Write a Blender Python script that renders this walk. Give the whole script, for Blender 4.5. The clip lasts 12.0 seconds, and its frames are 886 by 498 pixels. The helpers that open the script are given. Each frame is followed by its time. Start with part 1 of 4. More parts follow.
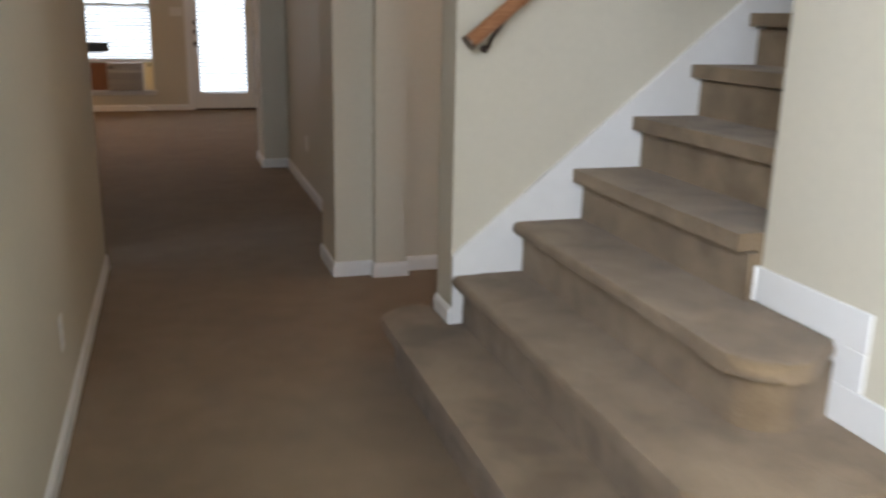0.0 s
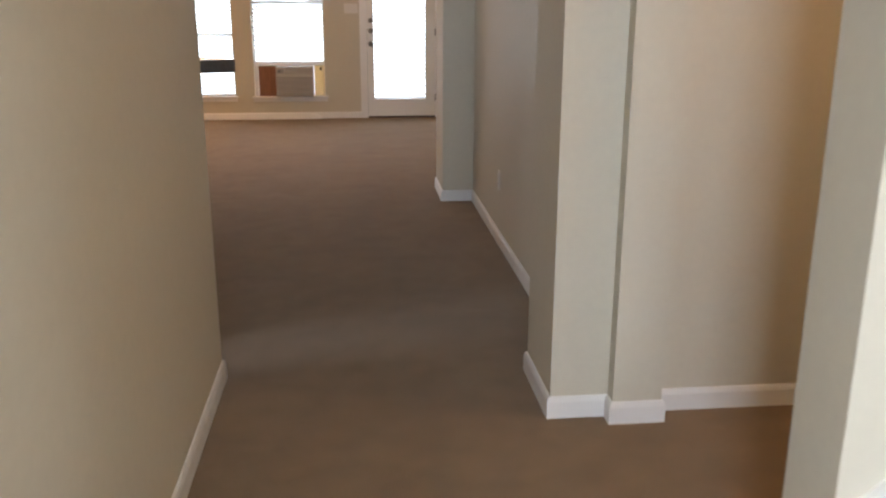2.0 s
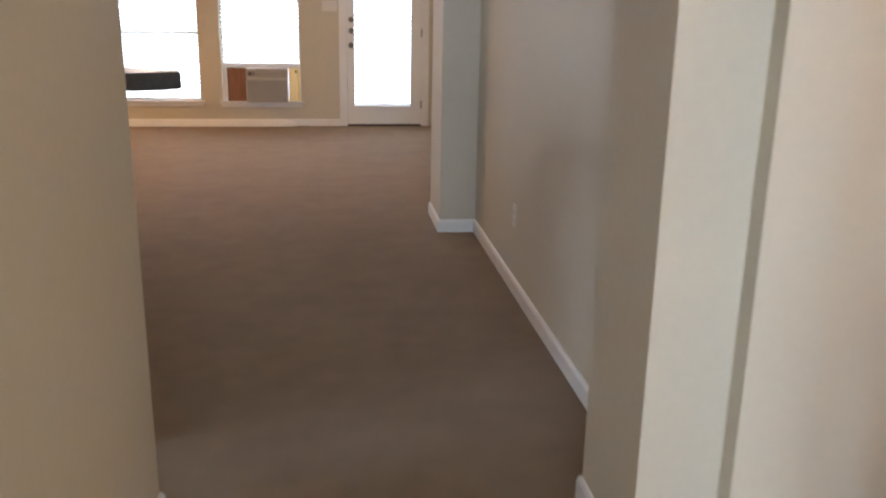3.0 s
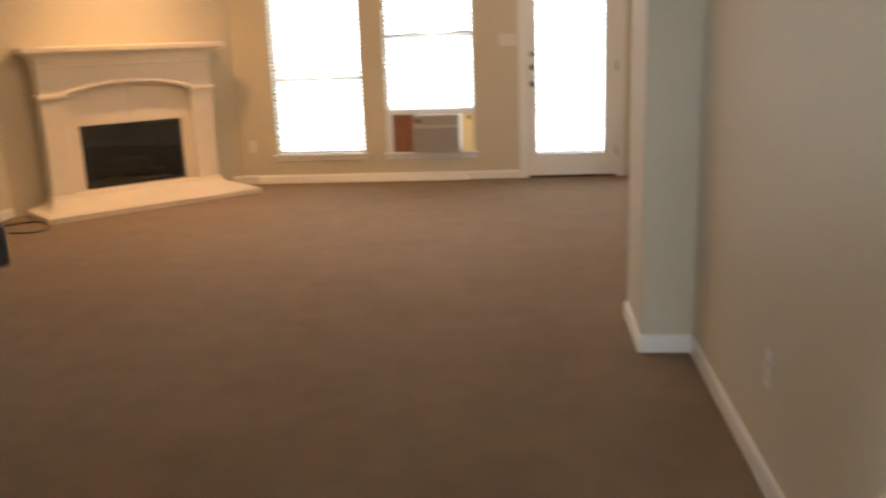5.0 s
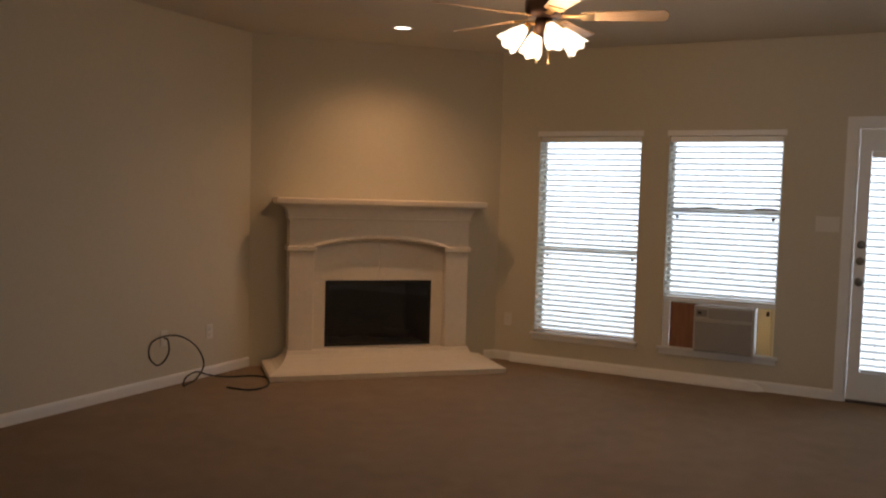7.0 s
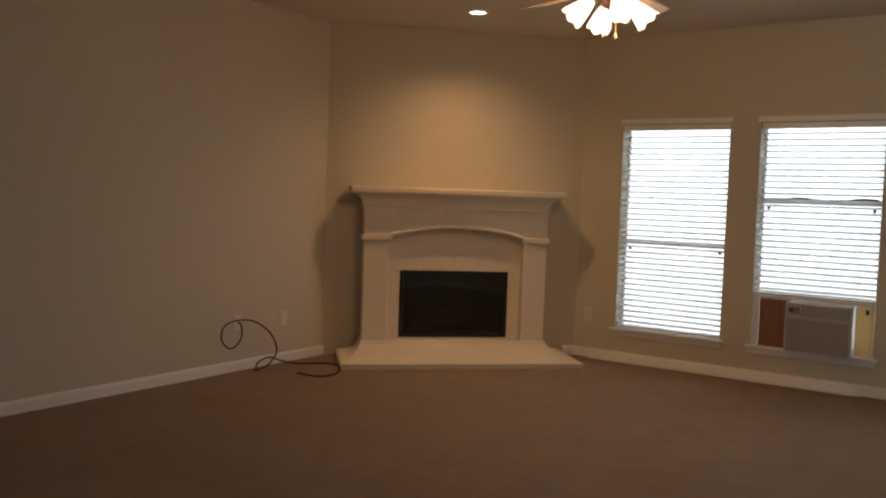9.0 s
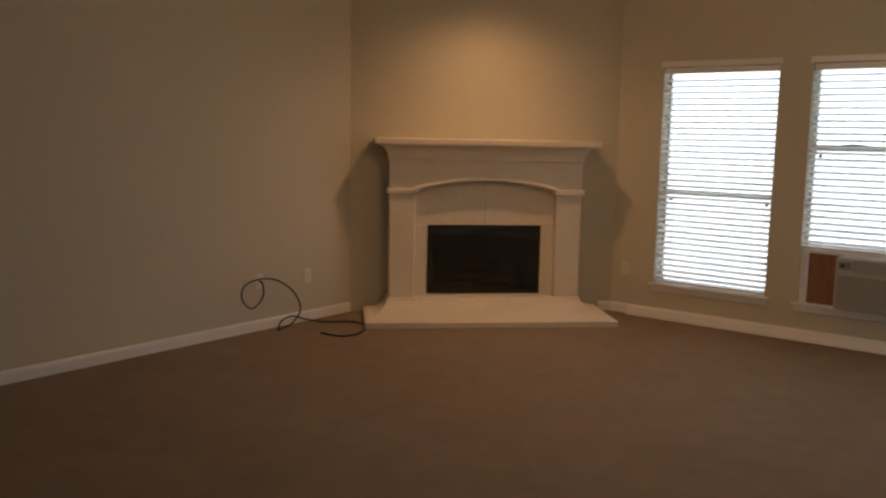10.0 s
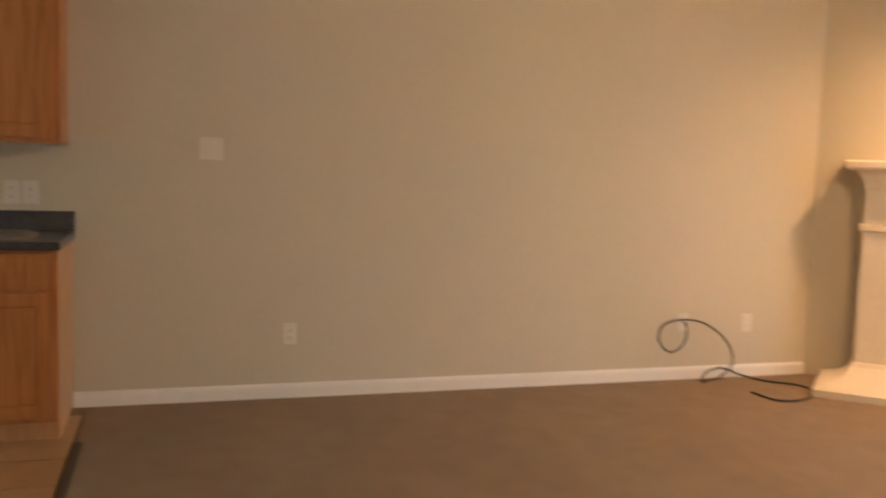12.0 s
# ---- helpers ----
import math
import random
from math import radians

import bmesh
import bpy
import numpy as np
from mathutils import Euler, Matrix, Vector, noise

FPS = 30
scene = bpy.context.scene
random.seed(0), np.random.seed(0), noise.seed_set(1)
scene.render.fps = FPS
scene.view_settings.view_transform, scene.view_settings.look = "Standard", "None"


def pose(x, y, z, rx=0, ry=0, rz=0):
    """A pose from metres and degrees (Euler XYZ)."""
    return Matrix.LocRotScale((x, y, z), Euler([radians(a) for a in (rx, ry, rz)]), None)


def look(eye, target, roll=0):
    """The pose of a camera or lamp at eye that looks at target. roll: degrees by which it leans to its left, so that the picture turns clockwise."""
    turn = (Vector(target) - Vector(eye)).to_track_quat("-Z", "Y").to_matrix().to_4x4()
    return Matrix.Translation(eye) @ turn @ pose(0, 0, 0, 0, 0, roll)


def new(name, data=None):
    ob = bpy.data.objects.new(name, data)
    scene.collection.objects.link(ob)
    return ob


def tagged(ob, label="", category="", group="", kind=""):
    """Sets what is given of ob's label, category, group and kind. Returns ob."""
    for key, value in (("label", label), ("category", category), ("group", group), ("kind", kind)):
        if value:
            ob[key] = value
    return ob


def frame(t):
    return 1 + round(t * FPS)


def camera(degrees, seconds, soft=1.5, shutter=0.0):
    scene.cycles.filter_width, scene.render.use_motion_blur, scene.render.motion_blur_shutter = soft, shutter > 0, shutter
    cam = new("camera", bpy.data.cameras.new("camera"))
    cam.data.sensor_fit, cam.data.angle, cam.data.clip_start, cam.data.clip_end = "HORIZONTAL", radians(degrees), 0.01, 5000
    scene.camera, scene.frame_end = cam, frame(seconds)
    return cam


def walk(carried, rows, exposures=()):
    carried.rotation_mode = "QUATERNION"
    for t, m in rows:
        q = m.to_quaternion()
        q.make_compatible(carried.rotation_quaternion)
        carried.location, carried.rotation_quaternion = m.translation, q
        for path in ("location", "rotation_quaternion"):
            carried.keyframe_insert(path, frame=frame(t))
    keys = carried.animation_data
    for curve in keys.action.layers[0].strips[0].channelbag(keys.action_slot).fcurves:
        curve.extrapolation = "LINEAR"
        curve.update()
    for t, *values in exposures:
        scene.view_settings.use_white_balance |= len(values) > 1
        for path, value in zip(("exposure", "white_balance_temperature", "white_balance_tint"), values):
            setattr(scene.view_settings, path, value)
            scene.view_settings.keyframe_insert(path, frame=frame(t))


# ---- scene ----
cam = camera(54.5, 12.0, soft=2.2, shutter=0.5)
PATH = [
    (0, (0.407, -0.977, 1.359), (0.985, 0.864, 0.833), 1.2),
    (0.5, (0.465, -0.582, 1.375), (0.803, 1.312, 0.828), 1.0),
    (1, (0.452, -0.125, 1.352), (0.677, 1.787, 0.807), 2.2),
    (1.5, (0.519, 0.376, 1.353), (0.703, 2.293, 0.814), 1.2),
    (2, (0.538, 0.719, 1.375), (0.731, 2.633, 0.828), 0.1),
    (2.5, (0.481, 1.190, 1.371), (0.739, 3.096, 0.824), 1.1),
    (4.5, (0.569, 2.886, 1.324), (0.728, 4.812, 0.808), -1.9),
    (5, (0.662, 3.205, 1.358), (0.468, 5.138, 0.883), -2.1),
    (5.5, (0.668, 3.461, 1.467), (0.200, 5.358, 1.040), -2.3),
    (6, (0.838, 3.909, 1.478), (0.131, 5.750, 1.143), -1.6),
    (6.5, (1.011, 4.301, 1.468), (0.142, 6.089, 1.243), -0.0),
    (7, (0.944, 4.572, 1.479), (0.020, 6.341, 1.349), 1.6),
    (9, (1.099, 4.816, 1.351), (-0.037, 6.458, 1.227), 1.9),
    (9.5, (1.111, 4.938, 1.394), (-0.058, 6.549, 1.197), 1.4),
    (10, (1.100, 5.167, 1.450), (-0.126, 6.723, 1.183), 1.1),
    (10.5, (1.081, 5.442, 1.403), (-0.289, 6.871, 1.119), 0.5),
    (11, (0.849, 5.516, 1.374), (-0.666, 6.791, 1.096), 0.9),
    (11.5, (0.885, 5.724, 1.290), (-0.830, 6.728, 1.064), 1.9),
    (12, (0.893, 6.079, 1.236), (-1.005, 6.687, 1.064), 1.9),
]
EXPOSURES = [(0.0, -1.15, 6000, 15.5), (0.5, -0.80, 6000, 15.5), (1.0, -0.47, 6000, 15.5), (1.5, -0.27, 5950, 15.5), (2.0, -0.15, 5850, 15.5), (2.5, 0.05, 5650, 15.5), (4.5, 0.12, 6100, 14), (5.0, 0.08, 6450, 13), (5.5, -0.12, 6500, 13), (6.0, -0.65, 6300, 14), (6.5, -1.12, 6150, 14), (7.0, -1.46, 5950, 14), (8.8, -1.38, 6100, 14), (10.0, -1.38, 6150, 14), (10.5, -1.34, 6100, 14), (11.0, -0.64, 6250, 15), (11.5, -0.10, 6400, 14), (12.0, 0.44, 6450, 14)]
L_WIN, L_ENTRY, L_SIDE, L_STAIR, L_FAN, L_DOWN, L_PASS, L_KIT = 45, 118, 500, 55, 60, 180, 26, 70
FAN = (-0.80, 9.02)
DOWN = (-2.45, 10.305)
BLADE0 = 17.0
TILT = 16.0
OUT2, LSW = (6.706, 0.351), (6.286, 1.330)
CABY, COUNTER_Z, UPZ, UPO = 5.624, 0.894, 1.325, 0.02
walk(cam, [(t, look(eye, target, roll)) for t, eye, target, roll in PATH], exposures=EXPOSURES)

# ---- world, sun, large lights ----
world = bpy.data.worlds.new("sky")
scene.world = world
world.use_nodes = True
wn = world.node_tree.nodes
sky = wn.new("ShaderNodeTexSky")
sky.sky_type = 'NISHITA'
sky.sun_disc = False
sky.sun_elevation = radians(52)
sky.sun_rotation = radians(275)
wn["Background"].inputs["Strength"].default_value = 0.12
world.node_tree.links.new(sky.outputs["Color"], wn["Background"].inputs["Color"])

sun_data = bpy.data.lights.new("sun", 'SUN')
sun_data.energy = 3.0
sun_data.angle = radians(0.5)
sun_data.color = (1.0, 0.95, 0.88)
sun = new("sun", sun_data)
sun.matrix_world = look((-50, 4, 60), (0, 0, 0))


def area_lamp(name, eye, target, sx, sy, watts, colour):
    d = bpy.data.lights.new(name, 'AREA')
    d.shape = 'RECTANGLE'
    d.size, d.size_y, d.energy, d.color = sx, sy, watts, colour
    ob = new(name, d)
    ob.matrix_world = look(eye, target)
    return ob


def bulb_lamp(name, place, watts, colour, radius=0.03):
    d = bpy.data.lights.new(name, 'POINT')
    d.energy, d.color, d.shadow_soft_size = watts, colour, radius
    ob = new(name, d)
    ob.location = place
    return ob


def spot_lamp(name, eye, target, watts, colour, angle, blend, radius=0.04):
    d = bpy.data.lights.new(name, 'SPOT')
    d.energy, d.color, d.spot_size, d.spot_blend, d.shadow_soft_size = watts, colour, radians(angle), blend, radius
    ob = new(name, d)
    ob.matrix_world = look(eye, target)
    return ob


DAY = (0.90, 0.96, 1.0)
WARM = (1.0, 0.58, 0.27)
YB = 11.639          # inner face of the far wall
CEIL = 2.73
WX = -3.737          # inner face of the left wall
area_lamp("window_light", (-1.40, YB + 0.20, 1.15), (-1.40, 5, 0.95), 1.30, 2.0, L_WIN, DAY)
area_lamp("window_light", (-0.26, YB + 0.20, 1.15), (-0.26, 5, 0.95), 0.96, 2.0, L_WIN * 0.74, DAY)
area_lamp("door_light", (1.11, YB + 0.20, 1.05), (1.11, 5, 0.85), 1.10, 2.0, L_WIN * 0.85, DAY)
area_lamp("entry_light", (0.6, -4.95, 1.3), (1.0, 3, 1.2), 1.5, 2.3, L_ENTRY, (0.88, 0.95, 1.0))
area_lamp("side_window_light", (-0.75, -1.75, 2.25), (1.85, 0.7, 0.9), 2.4, 1.2, L_SIDE, (0.88, 0.95, 1.0))
area_lamp("kitchen_window_light", (WX - 0.6, 2.8, 1.7), (1.3, 4.8, 1.2), 1.8, 1.2, L_KIT, (0.80, 0.90, 1.0))
area_lamp("stair_window_light", (4.85, 1.475, 4.25), (3.0, 1.475, 3.0), 1.0, 1.4, L_STAIR, (0.88, 0.94, 1.0))
for k in range(4):
    a = radians(45 + 90 * k - 4)
    bulb_lamp("fan_bulb_light", (FAN[0] + 0.15 * math.cos(a), FAN[1] + 0.15 * math.sin(a), 2.320), L_FAN / 4, WARM)
spot_lamp("downlight_lamp", (DOWN[0], DOWN[1], CEIL - 0.012), (DOWN[0] - 0.10, DOWN[1] + 0.10, 0), L_DOWN, (1.0, 0.53, 0.22), 136, 1.0)
bulb_lamp("passage_lamp", (2.75, 2.78, 2.44), L_PASS, (1.0, 0.58, 0.28), 0.08)


# ---- materials ----
def mat(name, base, rough=0.6, metal=0.0, var=0.06, grain=60.0, big=1.2, bump=0.0, bump_scale=200.0, dist=0.002, detail=6.0, spec=0.5):
    m = bpy.data.materials.new(name)
    m.use_nodes = True
    nt = m.node_tree
    b = nt.nodes["Principled BSDF"]
    b.inputs["Roughness"].default_value = rough
    b.inputs["Metallic"].default_value = metal
    b.inputs["Specular IOR Level"].default_value = spec
    tc = nt.nodes.new("ShaderNodeTexCoord")
    fine = nt.nodes.new("ShaderNodeTexNoise")
    fine.inputs["Scale"].default_value = grain
    fine.inputs["Detail"].default_value = detail
    wide = nt.nodes.new("ShaderNodeTexNoise")
    wide.inputs["Scale"].default_value = big
    wide.inputs["Detail"].default_value = 4.0
    for n in (fine, wide):
        nt.links.new(tc.outputs["Object"], n.inputs["Vector"])
    add = nt.nodes.new("ShaderNodeMath")
    add.operation = 'ADD'
    nt.links.new(fine.outputs["Fac"], add.inputs[0])
    nt.links.new(wide.outputs["Fac"], add.inputs[1])
    rng = nt.nodes.new("ShaderNodeMapRange")
    rng.inputs["From Min"].default_value = 0.6
    rng.inputs["From Max"].default_value = 1.4
    rng.inputs["To Min"].default_value = 1.0 - var
    rng.inputs["To Max"].default_value = 1.0 + var
    nt.links.new(add.outputs[0], rng.inputs["Value"])
    mul = nt.nodes.new("ShaderNodeVectorMath")
    mul.operation = 'SCALE'
    mul.inputs[0].default_value = base
    nt.links.new(rng.outputs["Result"], mul.inputs["Scale"])
    nt.links.new(mul.outputs["Vector"], b.inputs["Base Color"])
    if bump:
        bn = nt.nodes.new("ShaderNodeTexNoise")
        bn.inputs["Scale"].default_value = bump_scale
        bn.inputs["Detail"].default_value = 3.0
        nt.links.new(tc.outputs["Object"], bn.inputs["Vector"])
        bp = nt.nodes.new("ShaderNodeBump")
        bp.inputs["Strength"].default_value = bump
        bp.inputs["Distance"].default_value = dist
        nt.links.new(bn.outputs["Fac"], bp.inputs["Height"])
        nt.links.new(bp.outputs["Normal"], b.inputs["Normal"])
    return m


def carpet_material(name, base, dark, light):
    """Cut-pile carpet: tufts, trodden patches and wide soiling."""
    m = bpy.data.materials.new(name)
    m.use_nodes = True
    nt = m.node_tree
    b = nt.nodes["Principled BSDF"]
    b.inputs["Roughness"].default_value = 0.95
    b.inputs["Specular IOR Level"].default_value = 0.1
    b.inputs["Sheen Weight"].default_value = 0.15
    b.inputs["Sheen Roughness"].default_value = 0.6
    geo = nt.nodes.new("ShaderNodeNewGeometry")

    def noise_node(scale, detail, rough=0.6, warp=0.0):
        n = nt.nodes.new("ShaderNodeTexNoise")
        n.inputs["Scale"].default_value = scale
        n.inputs["Detail"].default_value = detail
        n.inputs["Roughness"].default_value = rough
        n.inputs["Distortion"].default_value = warp
        nt.links.new(geo.outputs["Position"], n.inputs["Vector"])
        return n
    patch = noise_node(2.2, 3.0, 0.5, 0.2)
    tuft = noise_node(130.0, 3.0, 0.7)
    tread = noise_node(7.0, 2.0, 0.45, 0.3)
    ramp = nt.nodes.new("ShaderNodeValToRGB")
    ramp.color_ramp.elements[0].position = 0.38
    ramp.color_ramp.elements[0].color = (*dark, 1)
    ramp.color_ramp.elements[1].position = 0.62
    ramp.color_ramp.elements[1].color = (*light, 1)
    mid = ramp.color_ramp.elements.new(0.5)
    mid.color = (*base, 1)
    mixer = nt.nodes.new("ShaderNodeMath")
    mixer.operation = 'MULTIPLY_ADD'
    mixer.inputs[1].default_value = 0.5
    nt.links.new(patch.outputs["Fac"], mixer.inputs[0])
    half = nt.nodes.new("ShaderNodeMath")
    half.operation = 'MULTIPLY'
    half.inputs[1].default_value = 0.5
    nt.links.new(tread.outputs["Fac"], half.inputs[0])
    nt.links.new(half.outputs[0], mixer.inputs[2])
    nt.links.new(mixer.outputs[0], ramp.inputs["Fac"])
    rng = nt.nodes.new("ShaderNodeMapRange")
    rng.inputs["From Min"].default_value = 0.3
    rng.inputs["From Max"].default_value = 0.7
    rng.inputs["To Min"].default_value = 0.88
    rng.inputs["To Max"].default_value = 1.12
    nt.links.new(tuft.outputs["Fac"], rng.inputs["Value"])
    mul = nt.nodes.new("ShaderNodeVectorMath")
    mul.operation = 'SCALE'
    nt.links.new(ramp.outputs["Color"], mul.inputs[0])
    nt.links.new(rng.outputs["Result"], mul.inputs["Scale"])
    nt.links.new(mul.outputs["Vector"], b.inputs["Base Color"])
    bp = nt.nodes.new("ShaderNodeBump")
    bp.inputs["Strength"].default_value = 0.7
    bp.inputs["Distance"].default_value = 0.006
    nt.links.new(tuft.outputs["Fac"], bp.inputs["Height"])
    bp2 = nt.nodes.new("ShaderNodeBump")
    bp2.inputs["Strength"].default_value = 0.14
    bp2.inputs["Distance"].default_value = 0.010
    nt.links.new(tread.outputs["Fac"], bp2.inputs["Height"])
    nt.links.new(bp.outputs["Normal"], bp2.inputs["Normal"])
    nt.links.new(bp2.outputs["Normal"], b.inputs["Normal"])
    return m


def wood_material(name, dark, light, axis_scale=(14, 14, 1.2), rough=0.35):
    m = bpy.data.materials.new(name)
    m.use_nodes = True
    nt = m.node_tree
    b = nt.nodes["Principled BSDF"]
    b.inputs["Roughness"].default_value = rough
    tc = nt.nodes.new("ShaderNodeTexCoord")
    mp = nt.nodes.new("ShaderNodeMapping")
    mp.inputs["Scale"].default_value = axis_scale
    nt.links.new(tc.outputs["Object"], mp.inputs["Vector"])
    n = nt.nodes.new("ShaderNodeTexNoise")
    n.inputs["Scale"].default_value = 3.0
    n.inputs["Detail"].default_value = 8.0
    n.inputs["Distortion"].default_value = 0.6
    nt.links.new(mp.outputs["Vector"], n.inputs["Vector"])
    ramp = nt.nodes.new("ShaderNodeValToRGB")
    ramp.color_ramp.elements[0].position = 0.35
    ramp.color_ramp.elements[0].color = (*dark, 1)
    ramp.color_ramp.elements[1].position = 0.65
    ramp.color_ramp.elements[1].color = (*light, 1)
    nt.links.new(n.outputs["Fac"], ramp.inputs["Fac"])
    nt.links.new(ramp.outputs["Color"], b.inputs["Base Color"])
    bp = nt.nodes.new("ShaderNodeBump")
    bp.inputs["Strength"].default_value = 0.15
    bp.inputs["Distance"].default_value = 0.001
    nt.links.new(n.outputs["Fac"], bp.inputs["Height"])
    nt.links.new(bp.outputs["Normal"], b.inputs["Normal"])
    return m


def glow_material(name, colour, strength):
    m = bpy.data.materials.new(name)
    m.use_nodes = True
    nt = m.node_tree
    b = nt.nodes["Principled BSDF"]
    b.inputs["Base Color"].default_value = (0.85, 0.82, 0.76, 1)
    b.inputs["Roughness"].default_value = 0.4
    b.inputs["Emission Color"].default_value = (*colour, 1)
    b.inputs["Emission Strength"].default_value = strength
    return m


def glass_material(name):
    m = bpy.data.materials.new(name)
    m.use_nodes = True
    b = m.node_tree.nodes["Principled BSDF"]
    b.inputs["Base Color"].default_value = (0.97, 0.99, 0.98, 1)
    b.inputs["Roughness"].default_value = 0.01
    b.inputs["Transmission Weight"].default_value = 1.0
    b.inputs["IOR"].default_value = 1.45
    return m


def slat_material(name, colour=(0.93, 0.94, 0.92), fac=0.75):
    """White vinyl slats that let part of the daylight through."""
    m = bpy.data.materials.new(name)
    m.use_nodes = True
    nt = m.node_tree
    b = nt.nodes["Principled BSDF"]
    b.inputs["Base Color"].default_value = (*colour, 1)
    b.inputs["Roughness"].default_value = 0.45
    tr = nt.nodes.new("ShaderNodeBsdfTranslucent")
    tr.inputs["Color"].default_value = (*colour, 1)
    mix = nt.nodes.new("ShaderNodeMixShader")
    mix.inputs["Fac"].default_value = fac
    nt.links.new(b.outputs["BSDF"], mix.inputs[1])
    nt.links.new(tr.outputs["BSDF"], mix.inputs[2])
    nt.links.new(mix.outputs["Shader"], nt.nodes["Material Output"].inputs["Surface"])
    return m


PAINT = mat("beige_wall_paint", (0.552, 0.508, 0.402), 0.75, var=0.035, grain=35, big=0.9, bump=0.25, bump_scale=140, dist=0.0015)
CEIL_M = mat("ceiling_paint", (0.62, 0.57, 0.48), 0.9, var=0.03, grain=40, bump=0.4, bump_scale=90, dist=0.003)
TRIM = mat("white_trim_paint", (0.76, 0.75, 0.72), 0.4, var=0.03, grain=20, big=3)
DOORP = mat("white_door_paint", (0.74, 0.73, 0.69), 0.35, var=0.03, grain=15, big=2)
CARPET = carpet_material("beige_carpet", (0.212, 0.143, 0.075), (0.193, 0.129, 0.067), (0.230, 0.157, 0.084))
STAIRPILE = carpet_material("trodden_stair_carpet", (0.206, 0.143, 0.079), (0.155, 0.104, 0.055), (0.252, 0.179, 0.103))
STONE = mat("cast_stone", (0.70, 0.635, 0.53), 0.7, var=0.06, grain=25, big=2.5, bump=0.2, bump_scale=60, dist=0.002)
BLACK = mat("black_firebox_metal", (0.006, 0.005, 0.005), 0.5, var=0.2, grain=30)
GLASSY = mat("dark_firebox_glass", (0.004, 0.003, 0.003), 0.3, var=0.1)
RAILWOOD = wood_material("oak_handrail", (0.30, 0.13, 0.055), (0.42, 0.20, 0.095), (3, 40, 40))
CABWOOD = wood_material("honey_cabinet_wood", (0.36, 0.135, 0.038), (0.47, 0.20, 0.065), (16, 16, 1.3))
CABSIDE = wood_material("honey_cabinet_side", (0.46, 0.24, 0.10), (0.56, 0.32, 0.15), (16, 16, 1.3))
PLYWOOD = wood_material("plywood_filler", (0.20, 0.085, 0.035), (0.27, 0.12, 0.055), (10, 10, 1.5), 0.6)
CAPM = mat("worn_rail_end", (0.16, 0.10, 0.065), 0.35, 0.3, var=0.2)
BRONZE = mat("dark_bronze", (0.05, 0.03, 0.022), 0.35, 0.8, var=0.15)
NICKEL = mat("satin_nickel", (0.22, 0.21, 0.19), 0.32, 1.0, var=0.05)
BRASS = mat("aged_brass", (0.55, 0.36, 0.16), 0.3, 1.0, var=0.08)
COUNTER = mat("dark_laminate", (0.05, 0.05, 0.055), 0.3, var=0.55, grain=55, big=6)
PLASTIC = mat("white_plastic", (0.66, 0.63, 0.56), 0.4, var=0.02)
VENTG = mat("vent_shade_grey", (0.20, 0.19, 0.175), 0.6, var=0.08)
ACP = mat("grey_white_plastic", (0.44, 0.42, 0.385), 0.45, var=0.03)
# grey of the control panel; also paints the bent slat's backlit darkness
ACD = mat("grey_panel_slat_shade", (0.22, 0.21, 0.20), 0.5, var=0.05)
VINYL = slat_material("cream_accordion_vinyl", (0.85, 0.72, 0.48), 0.5)
LOG_DARK = mat("dark_log", (0.02, 0.018, 0.016), 0.9, var=0.2)
RUBBER = mat("black_cable_rubber", (0.012, 0.012, 0.012), 0.5, var=0.1)
BLADE = wood_material("light_maple_blade", (0.50, 0.36, 0.22), (0.60, 0.46, 0.30), (2, 30, 30), 0.4)
SHADE = glow_material("lit_frosted_glass", (1.0, 0.80, 0.55), 9.0)
DOWN_GLOW = glow_material("lit_downlight_lens", (1.0, 0.86, 0.68), 14.0)
GLASS = glass_material("window_glass")
SLAT = slat_material("white_blind_slat")
TILE = mat("tan_floor_tile", (0.40, 0.24, 0.12), 0.35, var=0.12, grain=12, big=4)
GROUT = mat("tile_grout", (0.22, 0.15, 0.09), 0.9, var=0.1)
STRIP = mat("dark_threshold", (0.05, 0.032, 0.022), 0.5, var=0.1)
SINKM = mat("brushed_steel", (0.40, 0.39, 0.37), 0.35, 0.9, var=0.06)
GRASS = mat("lawn", (0.07, 0.11, 0.04), 0.9, var=0.3, grain=3, big=0.4)
CREAM = mat("cream_siding", (0.70, 0.68, 0.62), 0.7, var=0.05)


# ---- mesh helpers ----
def add_box(bm, x0, x1, y0, y1, z0, z1, m=None):
    r = bmesh.ops.create_cube(bm, size=1.0)
    t = Matrix.Translation(((x0 + x1) / 2, (y0 + y1) / 2, (z0 + z1) / 2)) @ Matrix.Diagonal((x1 - x0, y1 - y0, z1 - z0, 1))
    bmesh.ops.transform(bm, matrix=(m @ t) if m is not None else t, verts=r["verts"])
    return r["verts"]


def box_bm(x0, x1, y0, y1, z0, z1, bev=0.0, seg=2):
    bm = bmesh.new()
    add_box(bm, x0, x1, y0, y1, z0, z1)
    if bev:
        bmesh.ops.bevel(bm, geom=bm.edges[:], offset=bev, segments=seg, affect='EDGES', profile=0.5)
    return bm


def cyl_bm(p, q, r, r2=None, seg=20):
    bm = bmesh.new()
    p, q = Vector(p), Vector(q)
    d = q - p
    res = bmesh.ops.create_cone(bm, cap_ends=True, segments=seg, radius1=r, radius2=r if r2 is None else r2, depth=d.length)
    m = Matrix.Translation((p + q) / 2) @ d.to_track_quat('Z', 'Y').to_matrix().to_4x4()
    bmesh.ops.transform(bm, matrix=m, verts=res["verts"])
    return bm


